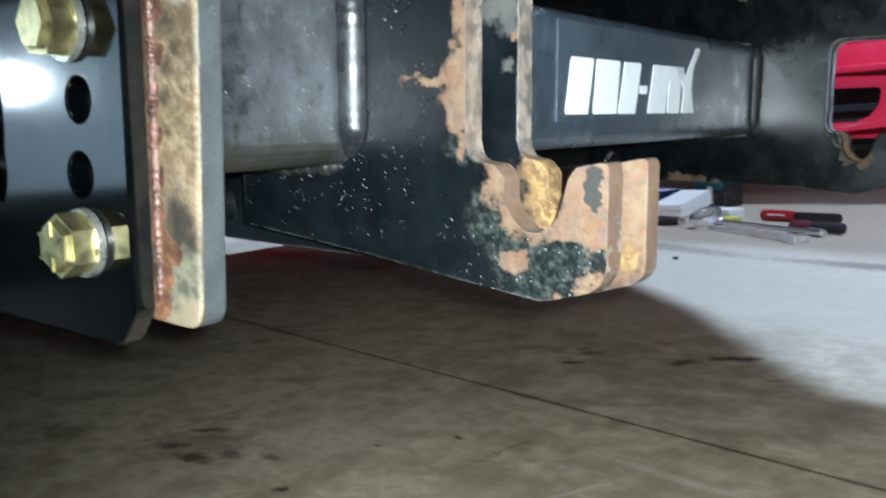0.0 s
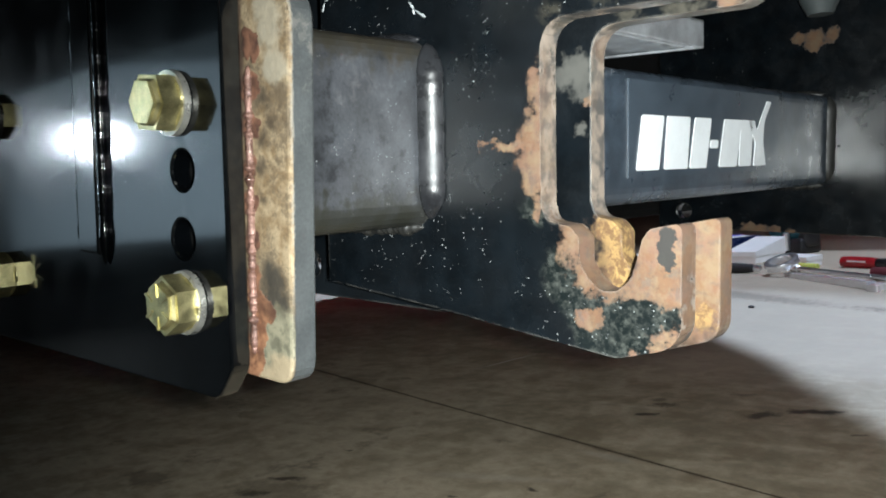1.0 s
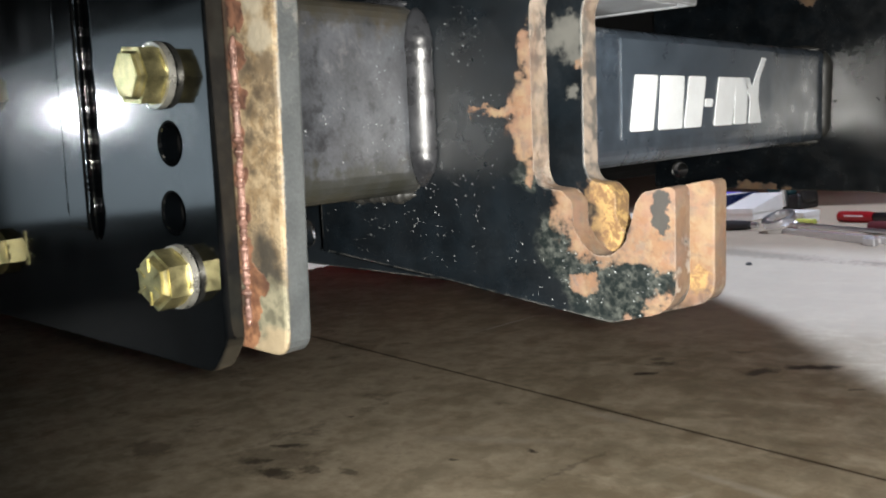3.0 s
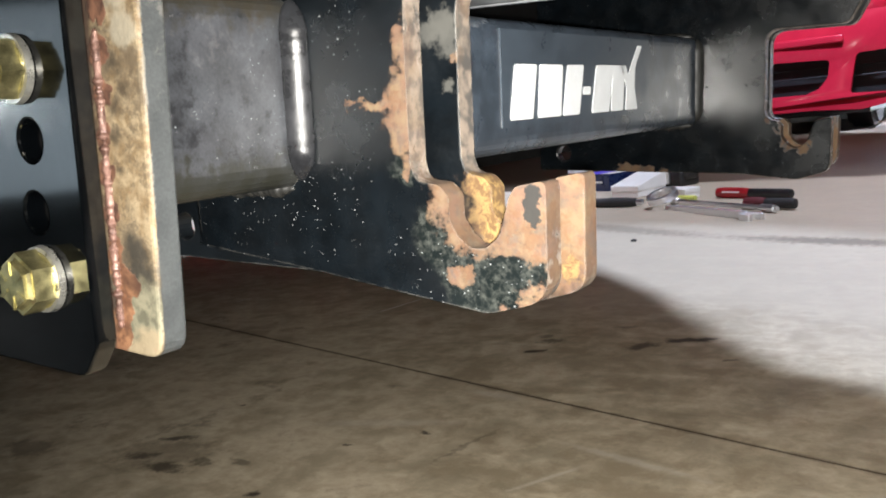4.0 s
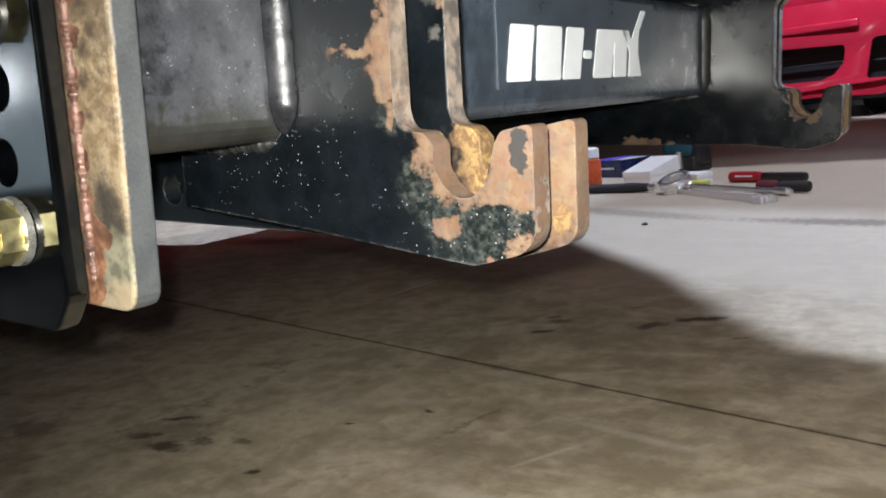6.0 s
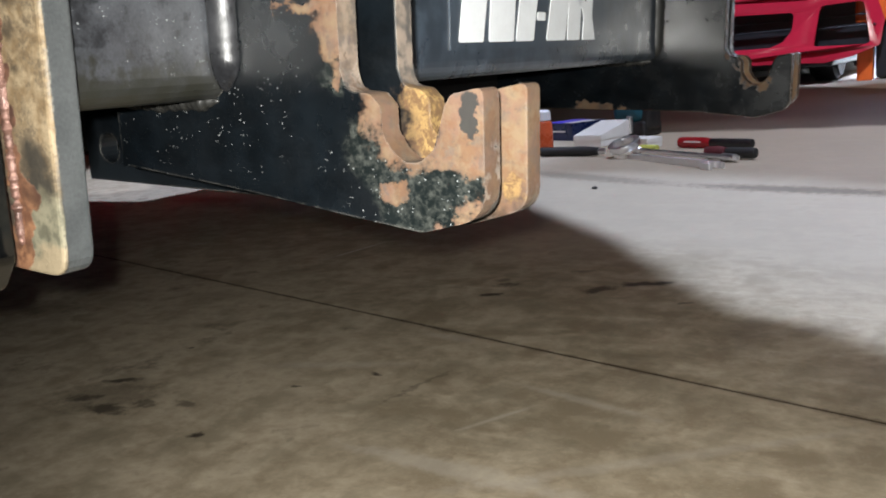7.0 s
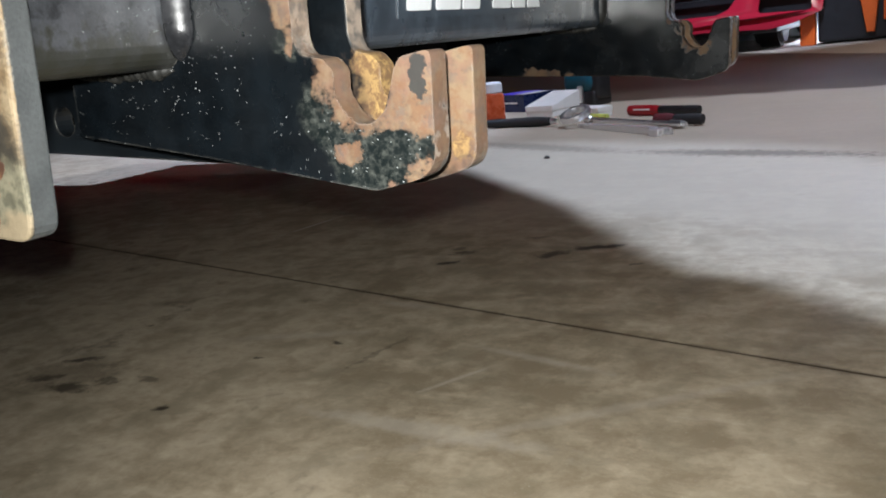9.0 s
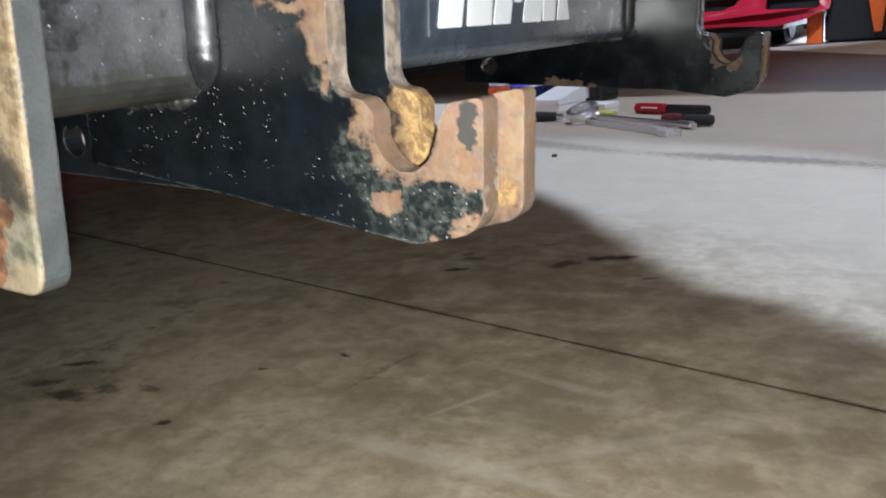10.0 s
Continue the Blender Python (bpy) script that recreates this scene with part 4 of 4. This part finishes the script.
# ---- across the garage ----
def build_car():
    car = thing("red_car", pose(0, 6.15, 0), "shiny red car parked across the garage, front towards us", "car")
    # bumper skin with two dark intakes, curved back at its outer end
    def skin(name, x0, x1, z0, z1, mat, y=0.0, depth=0.06, bev=0.02, label=""):
        return smooth(part(name, boxed(x0, x1, y, y + depth, z0, z1, bev, 3), mat, car, label))
    front = rounded([(-2.3, 0.16, 0.02), (-1.07, 0.158, 0.05), (-0.78, 0.142, 0.05), (-0.62, 0.172, 0.05), (-0.455, 0.235, 0.03), (-0.43, 0.40, 0.05), (-0.50, 0.62, 0.05), (-0.56, 0.80, 0.02), (-2.3, 0.80, 0.02)], 5)
    inner = rounded([(-2.1, 0.540, 0.02), (-0.966, 0.494, 0.035), (-0.985, 0.375, 0.06), (-1.045, 0.302, 0.05), (-1.13, 0.272, 0.03), (-2.1, 0.275, 0.02)], 5)
    outer = rounded([(-0.805, 0.520, 0.04), (-0.55, 0.532, 0.04), (-0.51, 0.245, 0.03), (-0.850, 0.256, 0.02)], 5)
    b = plate(front, 0.0, 0.055, 0.012, [inner, outer])
    for v in b.verts:
        v.co.y += 0.16 * max(0.0, (v.co.x + 0.95) / 0.5) ** 2
    smooth(part("bumper", b, RED, car, "glossy red bumper with two dark intakes"))
    b = boxed(-2.3, -0.88, -0.012, 0.03, 0.60, 0.655, 0.012, 3)
    smooth(part("crease", b, RED, car, "raised red crease"))
    part("intake", boxed(-2.15, -0.90, 0.09, 0.30, 0.22, 0.60), DARK, car, "black air intake")
    part("intake", boxed(-0.89, -0.50, 0.19, 0.36, 0.22, 0.60), DARK, car, "black air intake")
    for x0, x1, y, z in ((-2.1, -0.97, 0.03, 0.378), (-0.86, -0.48, 0.13, 0.366), (-2.1, -0.98, 0.045, 0.445), (-0.85, -0.48, 0.15, 0.44)):
        part("intake_bar", boxed(x0, x1, y, y + 0.03, z, z + 0.012, 0.003), DARK, car, "thin black slat")
    b = boxed(-2.3, -0.64, 0.25, 3.6, 0.74, 1.0, 0.10, 4)
    smooth(part("hood", b, RED, car, "red hood"))
    b = boxed(-2.2, -0.72, 1.3, 3.2, 0.95, 1.42, 0.16, 4)
    smooth(part("cabin", b, DARK, car, "dark glazed cabin"))
    part("undertray", boxed(-2.1, -0.74, 0.12, 3.4, 0.115, 0.24, 0.02), DARK, car, "black undertray")
    for x, y in ((-0.86, 0.72), (-2.05, 0.72), (-0.86, 3.0), (-2.05, 3.0)):
        bm = bmesh.new()
        cyl(bm, pose(x - 0.1, y, 0.31, 0, 90, 0), 0.31, 0.31, 0.20, 36)
        bmesh.ops.bevel(bm, geom=[e for e in bm.edges if abs(e.verts[0].co.x - e.verts[1].co.x) < 1e-5], offset=0.03, segments=3, affect="EDGES")
        wheel = smooth(part("wheel", bm, RUBBER, car, "black tyre"))
        bm = bmesh.new()
        cyl(bm, pose(x - 0.105, y, 0.31, 0, 90, 0), 0.17, 0.17, 0.206, 28)
        smooth(part("rim", bm, DARK, wheel, "dark alloy rim"))


def build_machine():
    mc = thing("orange_machine", pose(-0.50, 6.35, 0), "orange and black wheeled workshop machine on the floor", "machine")
    part("leg", boxed(-0.10, 0.0, 0, 0.10, 0, 0.56, 0.008), ORANGE, mc, "orange steel leg")
    part("leg", boxed(0.42, 0.52, 0, 0.10, 0.13, 0.56, 0.008), ORANGE, mc, "orange steel leg")
    part("hood", boxed(-0.12, 0.75, -0.02, 0.6, 0.38, 0.75, 0.03, 3), ORANGE, mc, "orange sheet metal hood")
    part("body", boxed(0.012, 1.1, 0.02, 0.55, 0.015, 0.385, 0.02, 3), DARK, mc, "black lower body")
    b = boxed(0.26, 0.40, -0.035, 0.018, 0.06, 0.39, 0.008)
    for v in b.verts:
        if v.co.z < 0.2:
            v.co.x = 0.345 + (v.co.x - 0.33) * 0.35
    part("wedge", b, ORANGE, mc, "tapered orange arm")
    for x in (0.62, 1.10):
        bm = bmesh.new()
        cyl(bm, pose(x - 0.17, 0.12, 0.19, 0, 90, 0), 0.19, 0.19, 0.30, 32)
        bmesh.ops.bevel(bm, geom=[e for e in bm.edges if abs(e.verts[0].co.x - e.verts[1].co.x) < 1e-5], offset=0.035, segments=3, affect="EDGES")
        wheel = smooth(part("wheel", bm, RUBBER, mc, "fat black rubber wheel"))
        bm = bmesh.new()
        cyl(bm, pose(x - 0.175, 0.12, 0.19, 0, 90, 0), 0.085, 0.085, 0.31, 24)
        smooth(part("hub", bm, DARK, wheel, "black plastic hub"))


build_car()
build_machine()


# ---- tools on the floor ----
def rod(bm, m, rows, n=16):
    """A turned bar along local x: rows of (x, radius)."""
    rings = []
    for x, r in rows:
        rings.append([m @ Vector((x, r * math.cos(a), r * math.sin(a))) for a in [2 * math.pi * i / n for i in range(n)]])
    ripple(bm, rings, n)
    return bm


def along(p, q, z=0.0):
    """A pose at p whose x axis points to q on the floor, and the length."""
    d = Vector(q) - Vector(p)
    return pose(p[0], p[1], z, 0, 0, math.degrees(math.atan2(d.y, d.x))), d.length


def build_wrench(p, q, size):
    m, n = along(p, q, 0.0)
    w = thing("wrench", m, "chromed combination wrench lying on the concrete floor", "wrench")
    out = rounded([(0.03 * size, -0.013, 0.004), (n - 0.02, -0.011, 0.004), (n - 0.02, 0.011, 0.004), (0.03 * size, 0.013, 0.004)], 3)
    b = slab_xy(out, 0.002, 0.019)
    bmesh.ops.rotate(b, cent=(n, 0, 0.006), matrix=Euler((0, radians(-1.2), 0)).to_matrix(), verts=b.verts)
    part("shank", b, STEEL, w)
    b = plate(ring(0, 0, 0.035 * size, 32), 0.0, 0.019, 0.003, [ring(0, 0, 0.0230 * size, 24)])
    bmesh.ops.transform(b, matrix=pose(0.012, 0, 0.0270, 20, 5, 0) @ Matrix(((1, 0, 0, 0), (0, 0, 1, 0), (0, 1, 0, 0), (0, 0, 0, 1))), verts=b.verts)
    smooth(part("ring_end", b, STEEL, w, "polished ring end"))
    jaw = rounded([(n - 0.03, -0.010, 0.004), (n - 0.005, -0.026, 0.006), (n + 0.030, -0.022, 0.004), (n + 0.028, -0.011, 0.002), (n + 0.004, -0.012, 0.006), (n + 0.004, 0.012, 0.006), (n + 0.028, 0.011, 0.002), (n + 0.030, 0.022, 0.004), (n - 0.005, 0.026, 0.006), (n - 0.03, 0.010, 0.004)], 3)
    part("open_end", slab_xy(jaw, 0.0005, 0.0150), STEEL, w)


def build_driver(name, p, q, r, grip, shaft, label, split=None):
    m, n = along(p, q, r)
    d = thing(name, m, label, "hand tool")
    if split:
        part("grip", rod(bmesh.new(), Matrix.Identity(4), [(0, 0.5 * r), (0.004, 0.9 * r), (0.03, r), (split - 0.02, r), (split, 0.85 * r)]), shaft, d, "red grip")
        if name == "marker_lamp":
            part("print", boxed(0.030, 0.090, -r - 0.0006, -0.6 * r, 0.0015, 0.0060), CARD, d, "small white print")
        smooth(part("barrel", rod(bmesh.new(), Matrix.Identity(4), [(split, 0.7 * r), (split + 0.006, 0.85 * r), (n - 0.01, 0.85 * r), (n - 0.002, 0.75 * r), (n, 0.4 * r)]), grip, d, "black barrel"))
    else:
        smooth(part("grip", rod(bmesh.new(), Matrix.Identity(4), [(0, 0.5 * r), (0.005, 0.9 * r), (0.02, r), (0.5 * n, 0.9 * r), (0.8 * n, r), (n - 0.004, 0.8 * r), (n, 0.4 * r)]), grip, d))
        smooth(part("collar", rod(bmesh.new(), Matrix.Identity(4), [(n, 0.5 * r), (n + 0.002, 0.62 * r), (n + 0.02, 0.55 * r), (n + 0.022, 0.3 * r)]), shaft, d))


def build_tools():
    build_wrench((-0.700, 2.075), (-0.385, 1.800), 1.3)
    # socket extension bar, resting beside the wrench
    m, n = along((-0.700, 2.16), (-0.352, 1.905), 0.011)
    e = thing("extension_bar", m, "chromed socket extension bar on the floor", "hand tool")
    smooth(part("bar", rod(bmesh.new(), Matrix.Identity(4), [(0, 0.008), (0.002, 0.0105), (0.03, 0.0105), (0.035, 0.0065), (n - 0.05, 0.0065), (n - 0.045, 0.010), (n, 0.010), (n + 0.001, 0.005)]), STEEL, e))
    part("drive", boxed(n, n + 0.012, -0.005, 0.005, -0.005, 0.005, 0.001), STEEL, e)
    build_driver("marker_lamp", (-0.606, 2.290), (-0.372, 2.190), 0.016, DARK, RED_PLASTIC, "red and black pen lamp lying on the floor", 0.115)
    build_driver("screwdriver", (-0.450, 2.000), (-0.312, 1.955), 0.0165, RUBBER, MAROON, "black and dark red screwdriver on the floor", 0.062)
    build_driver("ratchet_handle", (-1.06, 2.145), (-0.79, 2.115), 0.0150, RUBBER, STEEL, "long black ratchet handle on the floor")
    # small boxes: one a wedge, its slope shaped to fit the camera's view, and a flat one
    def wedge(w, d, low_h, high_h, z0):
        bm = boxed(-w / 2, w / 2, -d / 2, d / 2, z0, high_h)
        for v in bm.verts:
            if v.co.z > (z0 + high_h) / 2:
                v.co.z = low_h + (high_h - low_h) * (v.co.y + d / 2) / d
        bmesh.ops.bevel(bm, geom=list(bm.edges), offset=0.0014, segments=2, affect="EDGES")
        return bm
    for x, y, w, d, low_h, high_h, turn in ((-0.922, 2.47, 0.108, 0.17, 0.038, 0.074, -12), (-0.735, 2.33, 0.105, 0.07, 0.030, 0.032, -22)):
        bx = thing("white_box", pose(x, y, 0, 0, 0, turn), "small white cardboard box lying on the floor", "box", "white boxes on the floor")
        part("carton", wedge(w - 0.003, d - 0.003, low_h - 0.005, high_h - 0.005, 0.0), CARD, bx)
        part("lid", wedge(w, d, low_h, high_h, low_h * 0.55), CARD, bx)
    bb = thing("blue_box", pose(-1.14, 2.74, 0, 0, 0, -22), "dark blue printed cardboard box on the floor", "box")
    part("carton", boxed(-0.085, 0.085, -0.09, 0.09, 0, 0.062, 0.0015), BLUE, bb)
    part("print", boxed(-0.078, 0.015, -0.082, 0.08, 0.0621, 0.0632), VIOLET, bb, "bright blue print")
    part("print", boxed(0.022, 0.074, -0.07, 0.05, 0.0621, 0.0632), CARD, bb, "white print")
    part("print", boxed(-0.07, 0.05, -0.0912, -0.0901, 0.030, 0.036), CARD, bb, "pale line of print")
    # bottle with a white cap
    bt = thing("bottle", pose(-0.995, 2.165, 0), "orange-red plastic bottle with a white cap", "bottle")
    rot = pose(0, 0, 0, 0, -90, 0)
    smooth(part("body", rod(bmesh.new(), rot, [(0, 0.030), (0.003, 0.034), (0.100, 0.034), (0.106, 0.030), (0.108, 0.024), (0.112, 0.022)], 24), AMBER, bt))
    smooth(part("cap", rod(bmesh.new(), rot, [(0.107, 0.026), (0.109, 0.031), (0.134, 0.030), (0.139, 0.024), (0.141, 0.004)], 24), WHITE, bt, "white screw cap"))
    part("rim", rod(bmesh.new(), rot, [(-0.0, 0.035), (0.001, 0.0365), (0.010, 0.0365), (0.011, 0.035)], 24), CARD, bt, "pale base rim")
    # cordless tool
    tl = thing("cordless_drill", pose(-0.90, 2.76, 0, 0, 0, -22), "teal and black cordless tool standing on the floor", "power tool")
    smooth(part("battery", boxed(-0.075, 0.075, -0.05, 0.05, 0, 0.055, 0.012, 3), DARK, tl, "black battery"))
    b = boxed(-0.080, 0.068, -0.056, 0.056, 0.045, 0.128, 0.036, 5)
    smooth(part("body", b, TEAL, tl, "teal body"))
    smooth(part("grip", boxed(0.035, 0.085, -0.04, 0.04, 0.02, 0.130, 0.018, 3), DARK, tl, "black grip"))
    part("clip", rod(bmesh.new(), pose(0.015, -0.055, 0.012, 0, -90, 0), [(0, 0.010), (0.002, 0.012), (0.06, 0.012), (0.062, 0.008)]), STEEL, tl, "steel clip")
    # bits
    k = thing("marker_pen", pose(-0.70, 2.235, 0.009, 0, 0, -20), "short yellow-green marker on the floor", "pen")
    smooth(part("barrel", rod(bmesh.new(), Matrix.Identity(4), [(-0.035, 0.005), (-0.034, 0.009), (0.03, 0.009), (0.034, 0.006)]), LIME, k))
    part("cap", rod(bmesh.new(), Matrix.Identity(4), [(0.030, 0.007), (0.031, 0.0088), (0.055, 0.0085), (0.056, 0.004)]), LIME, k)
    for x, y, r in ((-0.547, 1.481, 0.0055),):
        bm = bmesh.new()
        bmesh.ops.create_icosphere(bm, subdivisions=2, radius=r, matrix=Matrix.Translation((x, y, r * 0.45)) @ Matrix.Diagonal((1.3, 0.9, 0.6, 1)))
        for v in bm.verts:
            v.co += Vector(noise.noise_vector(v.co * 300)) * r * 0.35
        tagged(part("pebble", bm, STONE), "small dark crumb of grit on the concrete floor", "grit")


build_tools()
